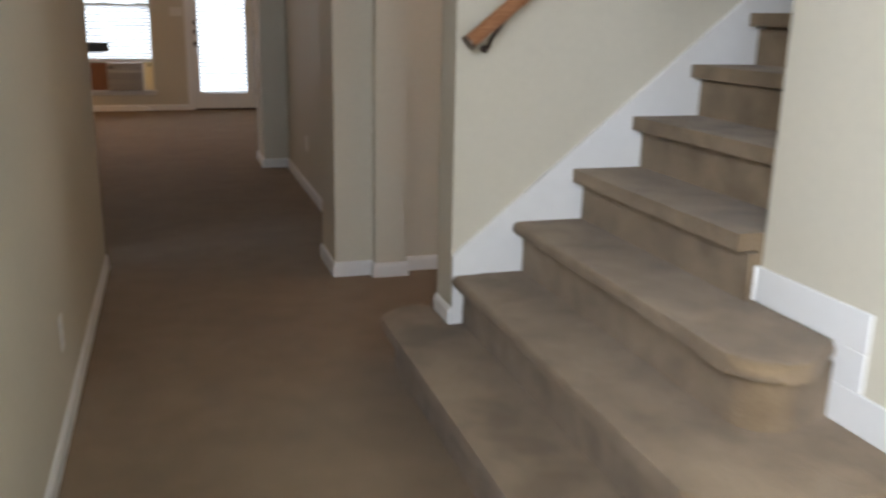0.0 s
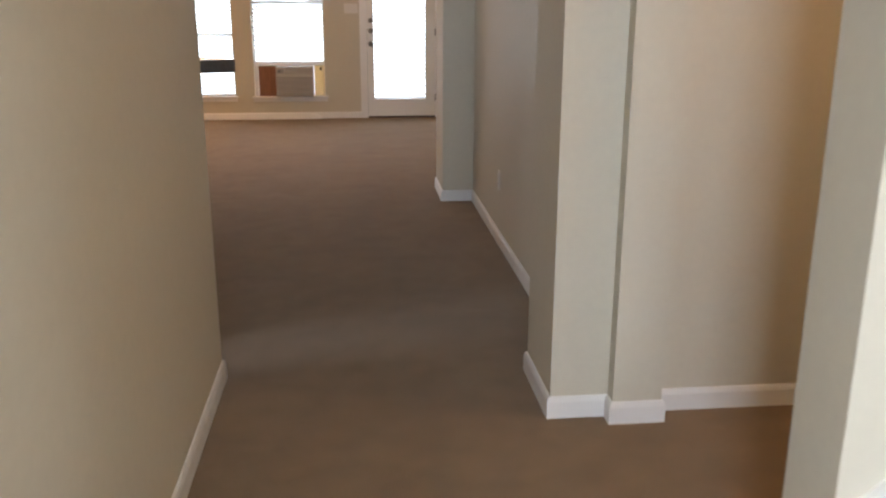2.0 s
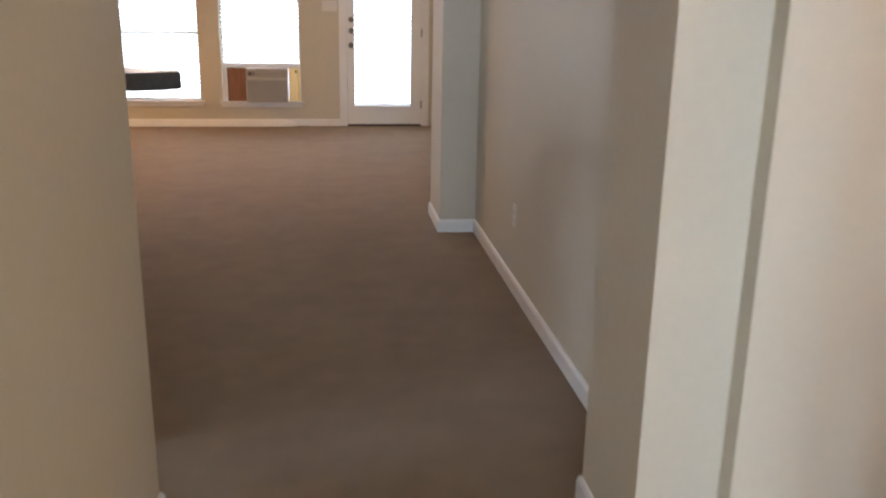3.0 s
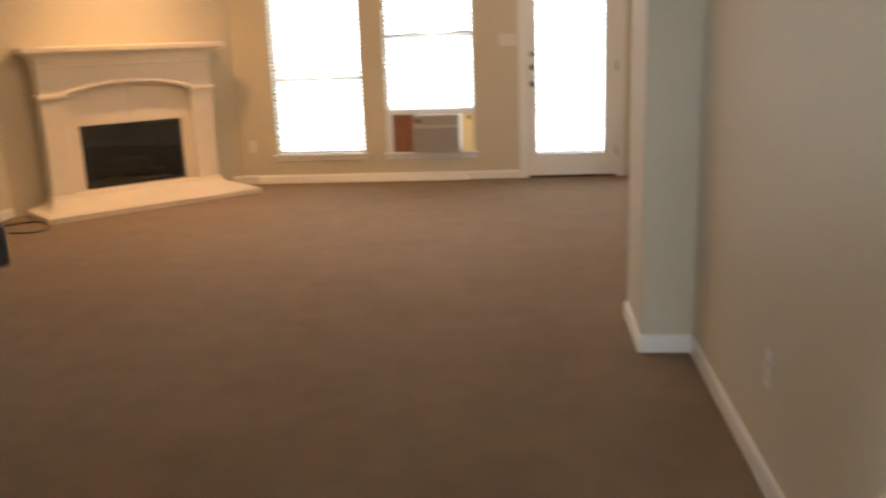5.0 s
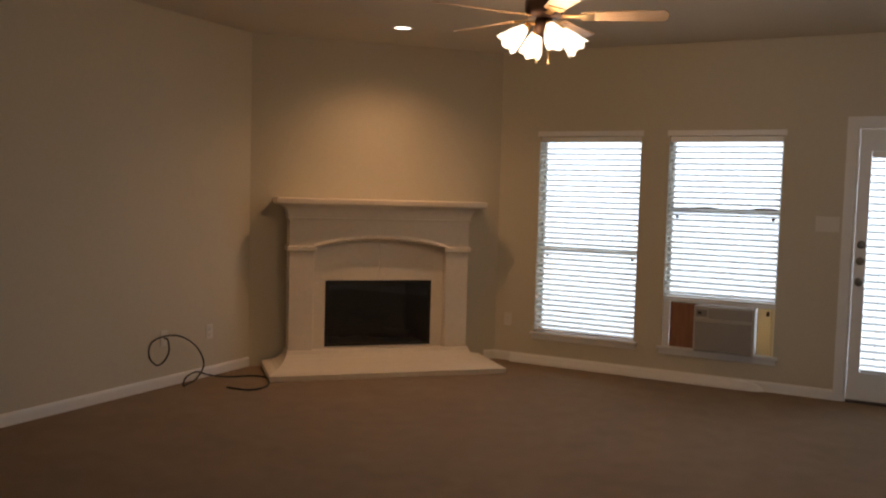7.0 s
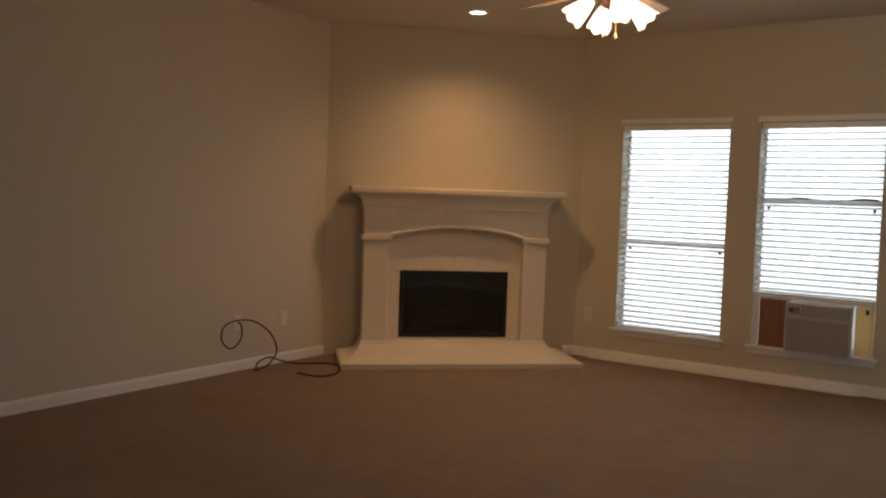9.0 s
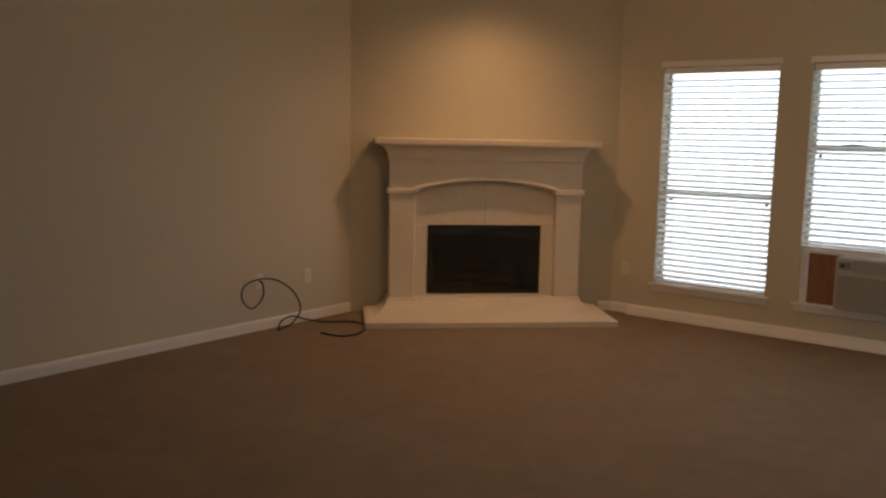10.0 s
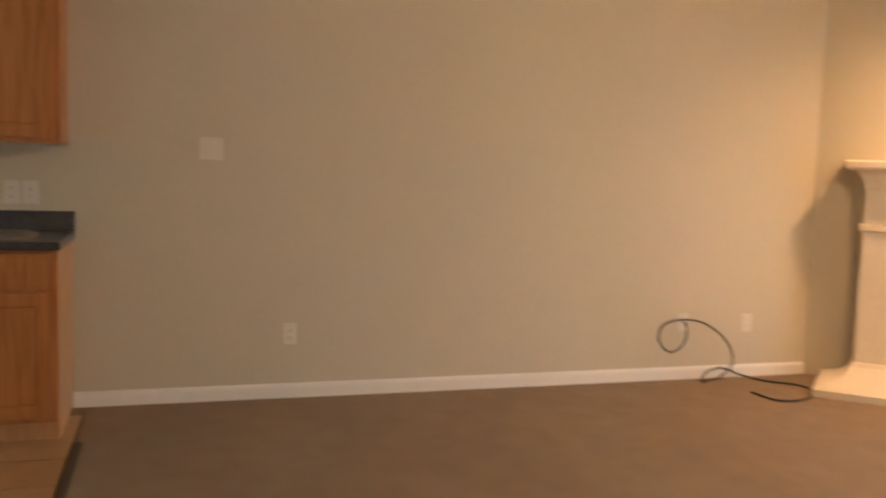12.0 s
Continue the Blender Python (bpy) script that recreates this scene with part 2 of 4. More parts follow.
def lathe_bm(profile, seg=28, m=None):
    """Turned body from (radius, height) pairs."""
    bm = bmesh.new()
    rings = []
    for r, z in profile:
        rings.append([bm.verts.new((r * math.cos(2 * math.pi * k / seg), r * math.sin(2 * math.pi * k / seg), z)) for k in range(seg)])
    for a, b in zip(rings, rings[1:]):
        for k in range(seg):
            bm.faces.new((a[k], a[(k + 1) % seg], b[(k + 1) % seg], b[k]))
    if m is not None:
        bmesh.ops.transform(bm, matrix=m, verts=bm.verts)
    return bm


def prism_bm(outline, z0, z1):
    """Upright prism over a plan outline, counter-clockwise."""
    bm = bmesh.new()
    lo = [bm.verts.new((x, y, z0)) for x, y in outline]
    hi = [bm.verts.new((x, y, z1)) for x, y in outline]
    bm.faces.new(list(reversed(lo)))
    bm.faces.new(hi)
    n = len(outline)
    for k in range(n):
        bm.faces.new((lo[k], lo[(k + 1) % n], hi[(k + 1) % n], hi[k]))
    return bm


def sweep_bm(profile, path, closed=False):
    """Moulding: profile of (out, up) pairs carried along a plan path of (x, y, z); out lies to the right of the way."""
    bm = bmesh.new()
    n = len(path)
    rings = []
    for i, p in enumerate(path):
        p = Vector(p)
        a = Vector(path[i - 1]) if i else None
        b = Vector(path[i + 1]) if i < n - 1 else None
        d1 = (p - a).normalized() if a is not None else (b - p).normalized()
        d2 = (b - p).normalized() if b is not None else d1
        r1, r2 = Vector((d1.y, -d1.x, 0)), Vector((d2.y, -d2.x, 0))
        mid = (r1 + r2).normalized()
        k = 1.0 / max(0.3, mid.dot(r1))
        rings.append([bm.verts.new(p + mid * (o * k) + Vector((0, 0, u))) for o, u in profile])
    m = len(profile)
    for a, b in zip(rings, rings[1:]):
        for k in range(m):
            bm.faces.new((a[k], a[(k + 1) % m], b[(k + 1) % m], b[k]))
    for end in (list(reversed(rings[0])), rings[-1]):
        bm.faces.new(end)
    bmesh.ops.recalc_face_normals(bm, faces=bm.faces)
    return bm


def tube_bm(points, r, seg=10):
    bm = bmesh.new()
    pts = [Vector(p) for p in points]
    rings = []
    up = Vector((0, 0, 1))
    for i, p in enumerate(pts):
        d = (pts[min(i + 1, len(pts) - 1)] - pts[max(i - 1, 0)]).normalized()
        side = d.cross(up)
        if side.length < 1e-3:
            side = d.cross(Vector((1, 0, 0)))
        side.normalize()
        nrm = side.cross(d)
        rings.append([bm.verts.new(p + r * (math.cos(2 * math.pi * k / seg) * side + math.sin(2 * math.pi * k / seg) * nrm)) for k in range(seg)])
    for a, b in zip(rings, rings[1:]):
        for k in range(seg):
            bm.faces.new((a[k], b[k], b[(k + 1) % seg], a[(k + 1) % seg]))
    bm.faces.new(list(reversed(rings[0])))
    bm.faces.new(rings[-1])
    bmesh.ops.recalc_face_normals(bm, faces=bm.faces)
    return bm


def smooth_curve(points, steps=12):
    """Catmull-Rom line through the points."""
    p = [Vector(q) for q in points]
    p = [2 * p[0] - p[1]] + p + [2 * p[-1] - p[-2]]
    out = []
    for i in range(1, len(p) - 2):
        for s in range(steps):
            t = s / steps
            out.append(0.5 * ((2 * p[i]) + (p[i + 1] - p[i - 1]) * t + (2 * p[i - 1] - 5 * p[i] + 4 * p[i + 1] - p[i + 2]) * t ** 2 + (-p[i - 1] + 3 * p[i] - 3 * p[i + 1] + p[i + 2]) * t ** 3))
    out.append(p[-2])
    return out


def mesh_ob(name, bm, material, soft=False):
    me = bpy.data.meshes.new(name)
    if soft:
        for f in bm.faces:
            f.smooth = True
    bm.to_mesh(me)
    bm.free()
    me.materials.append(material)
    return new(name, me)


def part(name, bm, material, parent, label="", soft=False):
    ob = mesh_ob(name, bm, material, soft)
    ob.parent = parent
    ob.matrix_parent_inverse = parent.matrix_world.inverted()
    if label:
        tagged(ob, label)
    return ob


def thing(name, place, label, category, group="", kind="", turn=0.0):
    ob = new(name)
    ob.empty_display_size = 0.1
    ob.matrix_world = pose(*place, 0, 0, turn)
    bpy.context.view_layer.update()
    return tagged(ob, label, category, group, kind)


def structure(name, bm, material, label, category, soft=False):
    return tagged(mesh_ob(name, bm, material, soft), label, category, kind="structure")


def wall_bm(axis, lo, hi, a0, a1, z0, z1, holes=()):
    """Solid wall along an axis ('x' or 'y') from a0 to a1, between lo and hi across it, with holes (a, b, za, zb) through it."""
    us = sorted({a0, a1, *[v for h in holes for v in h[:2]]})
    zs = sorted({z0, z1, *[v for h in holes for v in h[2:]]})

    def full(i, j):
        if not (0 <= i < len(us) - 1 and 0 <= j < len(zs) - 1):
            return False
        u, z = (us[i] + us[i + 1]) / 2, (zs[j] + zs[j + 1]) / 2
        return not any(h[0] < u < h[1] and h[2] < z < h[3] for h in holes)
    bm = bmesh.new()
    place = (lambda u, w, z: (u, w, z)) if axis == 'x' else (lambda u, w, z: (w, u, z))

    def quad(*c):
        bm.faces.new([bm.verts.new(place(*q)) for q in c])
    for i in range(len(us) - 1):
        for j in range(len(zs) - 1):
            if not full(i, j):
                continue
            a, b, c, d = us[i], us[i + 1], zs[j], zs[j + 1]
            for w in (lo, hi):
                quad((a, w, c), (b, w, c), (b, w, d), (a, w, d))
            if not full(i - 1, j):
                quad((a, lo, c), (a, hi, c), (a, hi, d), (a, lo, d))
            if not full(i + 1, j):
                quad((b, lo, c), (b, hi, c), (b, hi, d), (b, lo, d))
            if not full(i, j - 1):
                quad((a, lo, c), (b, lo, c), (b, hi, c), (a, hi, c))
            if not full(i, j + 1):
                quad((a, lo, d), (b, lo, d), (b, hi, d), (a, hi, d))
    bmesh.ops.remove_doubles(bm, verts=bm.verts, dist=1e-5)
    bmesh.ops.recalc_face_normals(bm, faces=bm.faces)
    return bm


BASE_PROFILE = [(0, 0), (0.013, 0), (0.013, 0.060), (0.010, 0.069), (0.006, 0.077), (0, 0.079)]


def baseboard(path, label="white painted baseboard along the wall", h=1.0):
    prof = [(o, u * h) for o, u in BASE_PROFILE]
    return structure("baseboard", sweep_bm(prof, path), TRIM, label, "baseboard")

# ---- large structure ----
def grid_floor(x0, x1, y0, y1, z0, z1, holes=()):
    """Flat slab with rectangular holes (xa, xb, ya, yb)."""
    bm = wall_bm('x', y0, y1, x0, x1, z0, z1)
    if not holes:
        return bm
    bm.free()
    bm = bmesh.new()
    xs = sorted({x0, x1, *[v for h in holes for v in h[:2]]})
    ys = sorted({y0, y1, *[v for h in holes for v in h[2:]]})
    for i in range(len(xs) - 1):
        for j in range(len(ys) - 1):
            x, y = (xs[i] + xs[i + 1]) / 2, (ys[j] + ys[j + 1]) / 2
            if any(h[0] < x < h[1] and h[2] < y < h[3] for h in holes):
                continue
            add_box(bm, xs[i], xs[i + 1], ys[j], ys[j + 1], z0, z1)
    return bm


TX0, TX1, TY0, TY1 = WX, -1.25, 4.40, 5.70      # tiled kitchen floor
structure("floor", grid_floor(-3.86, 4.72, -4.62, 11.66, -0.12, 0.0, [(TX0, TX1, TY0, TY1)]), CARPET, "beige cut-pile carpet, worn and lightly soiled", "carpet")
structure("ceiling", grid_floor(-3.86, 4.72, -4.62, 11.80, CEIL, CEIL + 0.12, [(1.378, 4.60, 0.95, 2.007)]), CEIL_M, "off-white textured ceiling", "ceiling")
structure("wall_hall_left", wall_bm('y', -0.111, 0.009, -4.5, 3.803, 0, CEIL, [(-2.9, -0.6, 1.35, 2.60)]), PAINT, "beige painted hallway wall with an open end", "wall")
structure("wall_front", wall_bm('x', -4.62, -4.5, -0.132, 2.06, 0, CEIL, [(0.0, 1.2, 0.15, 2.35)]), PAINT, "beige painted entry wall with a window", "wall")
structure("wall_entry_right", wall_bm('y', 1.94, 2.06, -4.5, 0.83, 0, CEIL), PAINT, "beige painted wall beside the lowest stair steps", "wall")
structure("wall_stair_near", wall_bm('x', 0.83, 0.95, 1.94, 4.60, 0, 5.2), PAINT, "beige painted wall along the staircase", "wall")
structure("wall_stair_far", wall_bm('x', 2.007, 2.183, 1.378, 4.60, 0, 5.2), PAINT, "beige painted wall carrying the stair handrail", "wall")
structure("wall_stair_end", wall_bm('y', 4.60, 4.72, 0.83, 2.183, 0, 5.2, [(1.0, 1.95, 3.5, 4.9)]), PAINT, "beige wall at the head of the stairwell", "wall")
structure("wall_stair_upper", wall_bm('y', 1.26, 1.378, 0.83, 2.183, CEIL + 0.12, 5.2), PAINT, "beige upper wall of the stairwell", "wall")
structure("ceiling_stairwell", box_bm(1.26, 4.72, 0.83, 2.183, 5.2, 5.3), CEIL_M, "off-white ceiling over the stairwell", "ceiling")
structure("wall_pillar", prism_bm([(1.177, 3.376), (1.379, 3.376), (1.379, 3.315), (1.549, 3.315), (1.549, 3.400), (1.60, 3.400), (1.60, 3.520), (1.371, 3.520), (1.371, 3.775), (1.177, 3.775)], 0, CEIL), PAINT, "beige painted wall corner with a stepped pilaster", "wall")
structure("wall_passage", wall_bm('x', 3.400, 3.520, 1.60, 4.0, 0, CEIL), PAINT, "beige painted wall of the side passage", "wall")
structure("wall_passage_end", wall_bm('y', 4.0, 4.12, 2.183, 3.520, 0, CEIL), PAINT, "beige painted wall closing the side passage", "wall")
structure("wall_hall_right", wall_bm('y', 1.371, 1.491, 3.520, 6.807, 0, CEIL), PAINT, "beige painted hallway wall with a socket", "wall")
structure("wall_pier", box_bm(1.149, 1.79, 6.807, 7.305, 0, CEIL), PAINT, "beige painted wall pier between hallway and living room", "wall")
structure("wall_living_right", wall_bm('y', 1.67, 1.79, 7.305, YB, 0, CEIL), PAINT, "beige painted living room side wall", "wall")
W1 = (-1.818, -0.931, 0.279, 1.992)
W2 = (-0.697, 0.171, 0.273, 1.992)
DR = (0.663, 1.563, 0.0, 2.065)
structure("wall_far", wall_bm('x', YB, YB + 0.16, WX - 0.12, 1.79, 0, CEIL, [W1, W2, DR]), PAINT, "beige painted wall with two windows and a glazed door", "wall")
structure("wall_left", wall_bm('y', WX - 0.12, WX, 1.5, YB, 0, CEIL, [(2.0, 3.6, 1.15, 2.15)]), PAINT, "beige painted living room wall with sockets", "wall")
structure("wall_kitchen", wall_bm('x', 1.38, 1.5, WX - 0.12, -0.111, 0, CEIL), PAINT, "beige painted kitchen wall", "wall")
structure("wall_bar", wall_bm('x', 4.145, 4.265, -2.6, -0.28, 0, 1.130), PAINT, "beige half wall under the breakfast bar", "wall")

# diagonal chimney breast across the corner, with the firebox cut into it
FX, FY = -2.976, 10.855
C45 = math.sqrt(0.5)


def fire_xy(u, v):
    """Plan place from the fireplace's own axes: u along its wall, v into the wall."""
    return (FX + (u - v) * C45, FY + (u + v) * C45)


cornerL, cornerR = (WX, FY + (WX - FX)), (FX + (YB - FY), YB)
chim = prism_bm([cornerL, cornerR, (WX, YB)], 0.78, CEIL)
low = prism_bm([cornerL, fire_xy(-0.47, 0), fire_xy(-0.36, 0.40), fire_xy(0.36, 0.40), fire_xy(0.47, 0), cornerR, (WX, YB)], 0, 0.78)
tmp = bpy.data.meshes.new("tmp")
low.to_mesh(tmp)
low.free()
chim.from_mesh(tmp)
bpy.data.meshes.remove(tmp)
structure("wall_chimney_breast", chim, PAINT, "beige painted diagonal wall over the corner fireplace", "wall")

# baseboards
baseboard([(0.009, -4.5, 0), (0.009, 3.803, 0), (-0.111, 3.803, 0), (-0.111, 1.6, 0)])
baseboard([(1.67, YB - 0.05, 0), (1.67, 7.305, 0), (1.149, 7.305, 0), (1.149, 6.807, 0), (1.371, 6.807, 0), (1.371, 3.775, 0), (1.177, 3.775, 0), (1.177, 3.376, 0), (1.379, 3.376, 0), (1.379, 3.315, 0), (1.549, 3.315, 0), (1.549, 3.400, 0), (4.0, 3.400, 0)])
baseboard([(4.0, 2.183, 0), (1.40, 2.183, 0)])
baseboard([(WX, CABY, 0), (*cornerL, 0)])
baseboard([(*fire_xy(1.0, 0), 0), (*cornerR, 0), (0.612, YB, 0)])


# ---- staircase ----
RISE, RUN, X0 = 0.197, 0.240, 1.137
SY0, SY1 = 0.95, 1.994


def rounded(outline, radii, seg=7):
    """Plan outline with its corners rounded by the radii given."""
    out = []
    n = len(outline)
    for k in range(n):
        p, r = Vector(outline[k]), radii[k]
        if r <= 0:
            out.append(tuple(p))
            continue
        a = (Vector(outline[k - 1]) - p).normalized()
        b = (Vector(outline[(k + 1) % n]) - p).normalized()
        half = math.acos(max(-1, min(1, a.dot(b)))) / 2
        d = r / math.tan(half)
        c = p + (a + b).normalized() * (r / math.sin(half))
        s, e = p + a * d - c, p + b * d - c
        a0, a1 = math.atan2(s.y, s.x), math.atan2(e.y, e.x)
        da = (a1 - a0 + math.pi) % (2 * math.pi) - math.pi
        for i in range(seg + 1):
            t = a0 + da * i / seg
            out.append((c.x + r * math.cos(t), c.y + r * math.sin(t)))
    return out


def step_outline(k, out):
    """Plan of step k (from 0); out: how far it reaches past the riser."""
    x = X0 + RUN * k + 0.036 - out
    if k == 0:
        return rounded([(x, -0.55 - out), (1.928, -0.55 - out), (1.928, SY1), (1.376, SY1), (1.376, 2.215 + out), (x, 2.215 + out)], [0.25, 0, 0, 0, 0, 0.13])
    if k in (1, 2):
        end = 0.31 if k == 1 else 0.565
        return rounded([(x, end - out), (1.928, end - out + (0.12 if k == 2 else 0)), (1.928, SY0), (4.58, SY0), (4.58, SY1), (x, SY1)] if k == 1 else
                       [(x, end - out), (1.79, end - out), (1.928, end + 0.06), (1.928, SY0 + 0.005), (4.58, SY0 + 0.005), (4.58, SY1), (x, SY1)],
                       [0.14, 0, 0, 0, 0, 0.0] if k == 1 else [0.10, 0.10, 0, 0, 0, 0, 0])
    return [(x, SY0 + 0.005), (4.58, SY0 + 0.005), (4.58, SY1), (x, SY1)]


stairs = thing("staircase", (1.2, 1.45, 0), "carpeted staircase with rounded bullnose steps", "staircase", kind="structure")
for k in range(12):
    zt = RISE * (k + 1) + 0.010
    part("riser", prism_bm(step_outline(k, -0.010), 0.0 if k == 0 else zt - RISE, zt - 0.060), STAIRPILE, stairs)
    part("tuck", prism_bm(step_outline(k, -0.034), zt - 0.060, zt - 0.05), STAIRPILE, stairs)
    bm = prism_bm(step_outline(k, 0.036), zt - 0.05, zt)
    front = [e for e in bm.edges if not (abs(e.verts[0].co.z - e.verts[1].co.z) > 0.01) and max(v.co.x for v in e.verts) < (1.93 if k in (1, 2) else 4.5) and not all(abs(v.co.y - SY1) < 1e-4 or abs(v.co.y - SY0 - 0.005) < 1e-4 for v in e.verts) and not all(v.co.x > 1.92 and k < 3 for v in e.verts)]
    bmesh.ops.bevel(bm, geom=front, offset=0.0235, segments=5, affect='EDGES', profile=0.5, clamp_overlap=True)
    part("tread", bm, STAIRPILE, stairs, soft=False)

# white skirt board up the far wall, with its moulded top edge
def skirt_bm(y0, y1, lift, under):
    s = RISE / RUN
    bm = bmesh.new()
    xs = [1.378, 4.58]
    line = lambda x: RISE + (x - X0) * s
    pts = [(1.378, line(1.378) + lift), (4.58, line(4.58) + lift), (4.58, line(4.58) + under), (1.60, line(1.60) + under), (1.378, RISE)]
    a = [bm.verts.new((x, y0, z)) for x, z in pts]
    b = [bm.verts.new((x, y1, z)) for x, z in pts]
    bm.faces.new(a)
    bm.faces.new(list(reversed(b)))
    for k in range(len(pts)):
        bm.faces.new((a[k], b[k], b[(k + 1) % len(pts)], a[(k + 1) % len(pts)]))
    bmesh.ops.recalc_face_normals(bm, faces=bm.faces)
    return bm


skirt = thing("stair_skirt", (1.4, 1.99, 0.19), "white painted skirt board rising along the stairs", "trim", kind="structure")
part("board", skirt_bm(1.993, 2.007, 0.060, -0.30), TRIM, skirt)
part("moulding", skirt_bm(1.986, 2.007, 0.085, 0.060), TRIM, skirt)
structure("baseboard", sweep_bm(BASE_PROFILE, [(1.378, 2.183, RISE), (1.378, 2.007, RISE), (1.455, 2.007, RISE)]), TRIM, "white baseboard block round the foot of the stair wall", "baseboard")
near = thing("baseboard", (1.93, 0.7, 0.38), "white baseboard stepping down round the stair treads", "baseboard", kind="structure")


def side_board(y0, y1, z0, z1):
    return box_bm(1.928, 1.940, y0, y1, z0, z1, 0.003)


part("board", side_board(0.53, 0.955, 3 * (RISE + 0.004), 3 * (RISE + 0.004) + 0.10), TRIM, near)
part("board", side_board(0.53, 0.635, 2 * (RISE + 0.004) + 0.10, 3 * (RISE + 0.004)), TRIM, near)
part("board", side_board(0.19, 0.635, 2 * (RISE + 0.004), 2 * (RISE + 0.004) + 0.10), TRIM, near)
part("board", side_board(0.19, 0.295, (RISE + 0.004) + 0.1, 2 * (RISE + 0.004)), TRIM, near)
part("board", side_board(-0.5, 0.295, (RISE + 0.004), (RISE + 0.004) + 0.10), TRIM, near)
part("board", box_bm(1.922, 1.98, 0.95, 0.964, 3 * (RISE + 0.004), 3 * (RISE + 0.004) + 0.10, 0.004), TRIM, near)

# handrail
rail = thing("handrail", (1.45, 1.93, 1.27), "round oak handrail on dark wall brackets", "handrail")
s = RISE / RUN
hx, hz = 1.392, 1.268
d = Vector((1, 0, s)).normalized()
a = Vector((hx, 1.905, hz))
rb = cyl_bm(a, a + d * 3.2, 0.026, seg=24)
part("rail", rb, RAILWOOD, rail, soft=True)
part("end_cap", cyl_bm(a - d * 0.008, a + d * 0.004, 0.0275, seg=24), CAPM, rail, "dark worn rail end")
for off in (0.115, 1.30, 2.5):
    p = a + d * off
    br = part("bracket", tube_bm(smooth_curve([p + Vector((0.045, 0, 0.012)), p + Vector((0.012, 0.002, -0.034)), p + Vector((-0.004, 0.012, -0.058)), p + Vector((-0.006, 0.040, -0.090)), p + Vector((-0.006, 0.078, -0.098))], 6), 0.007), BRONZE, rail, "dark bronze bracket", soft=True)
    part("rosette", cyl_bm(p + Vector((-0.006, 0.072, -0.098)), p + Vector((-0.006, 0.082, -0.098)), 0.014), BRONZE, br)


# ---- windows ----
def window(name, hole, rail_z, label, blind_lo, ac=False):
    x0, x1, z0, z1 = hole
    w = thing(name, ((x0 + x1) / 2, YB + 0.1, z0), label, "window", kind="structure")
    yo, yi = YB + 0.152, YB + 0.108
    fr = part("window_frame", wall_bm('x', yi, yo, x0, x1, z0, z1, [(x0 + 0.022, x1 - 0.022, z0 + 0.025, z1 - 0.025)]), TRIM, w)
    part("sash_rail", box_bm(x0 + 0.022, x1 - 0.022, yi + 0.005, yo - 0.01, rail_z - 0.022, rail_z + 0.022, 0.004), TRIM, w)
    for nm, a, b in (("pane", rail_z + 0.022, z1 - 0.025), ("pane", (z0 + 0.40 if ac else z0 + 0.025), rail_z - 0.022)):
        p = part(nm, box_bm(x0 + 0.022, x1 - 0.022, yo - 0.035, yo - 0.030, a, b), GLASS, w)
        p.visible_shadow = False
    if ac:
        part("sash_rail", box_bm(x0 + 0.022, x1 - 0.022, yi + 0.005, yo - 0.01, z0 + 0.385, z0 + 0.425, 0.004), TRIM, w)
    part("window_sill", box_bm(x0 - 0.035, x1 + 0.035, YB - 0.028, YB + 0.085, z0 - 0.022, z0 + 0.002, 0.006), TRIM, w)
    part("apron", box_bm(x0 - 0.02, x1 + 0.02, YB - 0.012, YB, z0 - 0.062, z0 - 0.022, 0.003), TRIM, w)
    part("head_trim", box_bm(x0 - 0.02, x1 + 0.02, YB - 0.010, YB, z1, z1 + 0.045, 0.003), TRIM, w)
    for k in (0, 1):
        xe = x0 + 0.05 if k == 0 else x1 - 0.075
        part("sash_lock", box_bm(xe, xe + 0.025, yi - 0.012, yi + 0.006, rail_z - 0.07, rail_z - 0.045, 0.003), BRONZE, w)
    return w


window("window_1", W1, 1.016, "white double-hung window in the beige wall", 0.33)
window("window_2", W2, 1.395, "white window raised over an air conditioner", 0.71, ac=True)


def slat_bm(w, depth, crown=0.004, t=0.0028):
    """One gently crowned slat, centred, with real thickness."""
    bm = bmesh.new()
    n = 4
    top, bot = [], []
    for i in range(n + 1):
        f = i / n
        y = (f - 0.5) * depth
        z = crown * (1 - (2 * f - 1) ** 2)
        top.append([bm.verts.new((sx * w / 2, y, z + t / 2)) for sx in (-1, 1)])
        bot.append([bm.verts.new((sx * w / 2, y, z - t / 2)) for sx in (-1, 1)])
    for i in range(n):
        bm.faces.new((top[i][0], top[i][1], top[i + 1][1], top[i + 1][0]))
        bm.faces.new((bot[i][0], bot[i + 1][0], bot[i + 1][1], bot[i][1]))
        for k in (0, 1):
            bm.faces.new((top[i][k], top[i + 1][k], bot[i + 1][k], bot[i][k]))
    for i in (0, n):
        bm.faces.new((top[i][0], bot[i][0], bot[i][1], top[i][1]))
    bmesh.ops.recalc_face_normals(bm, faces=bm.faces)
    return bm


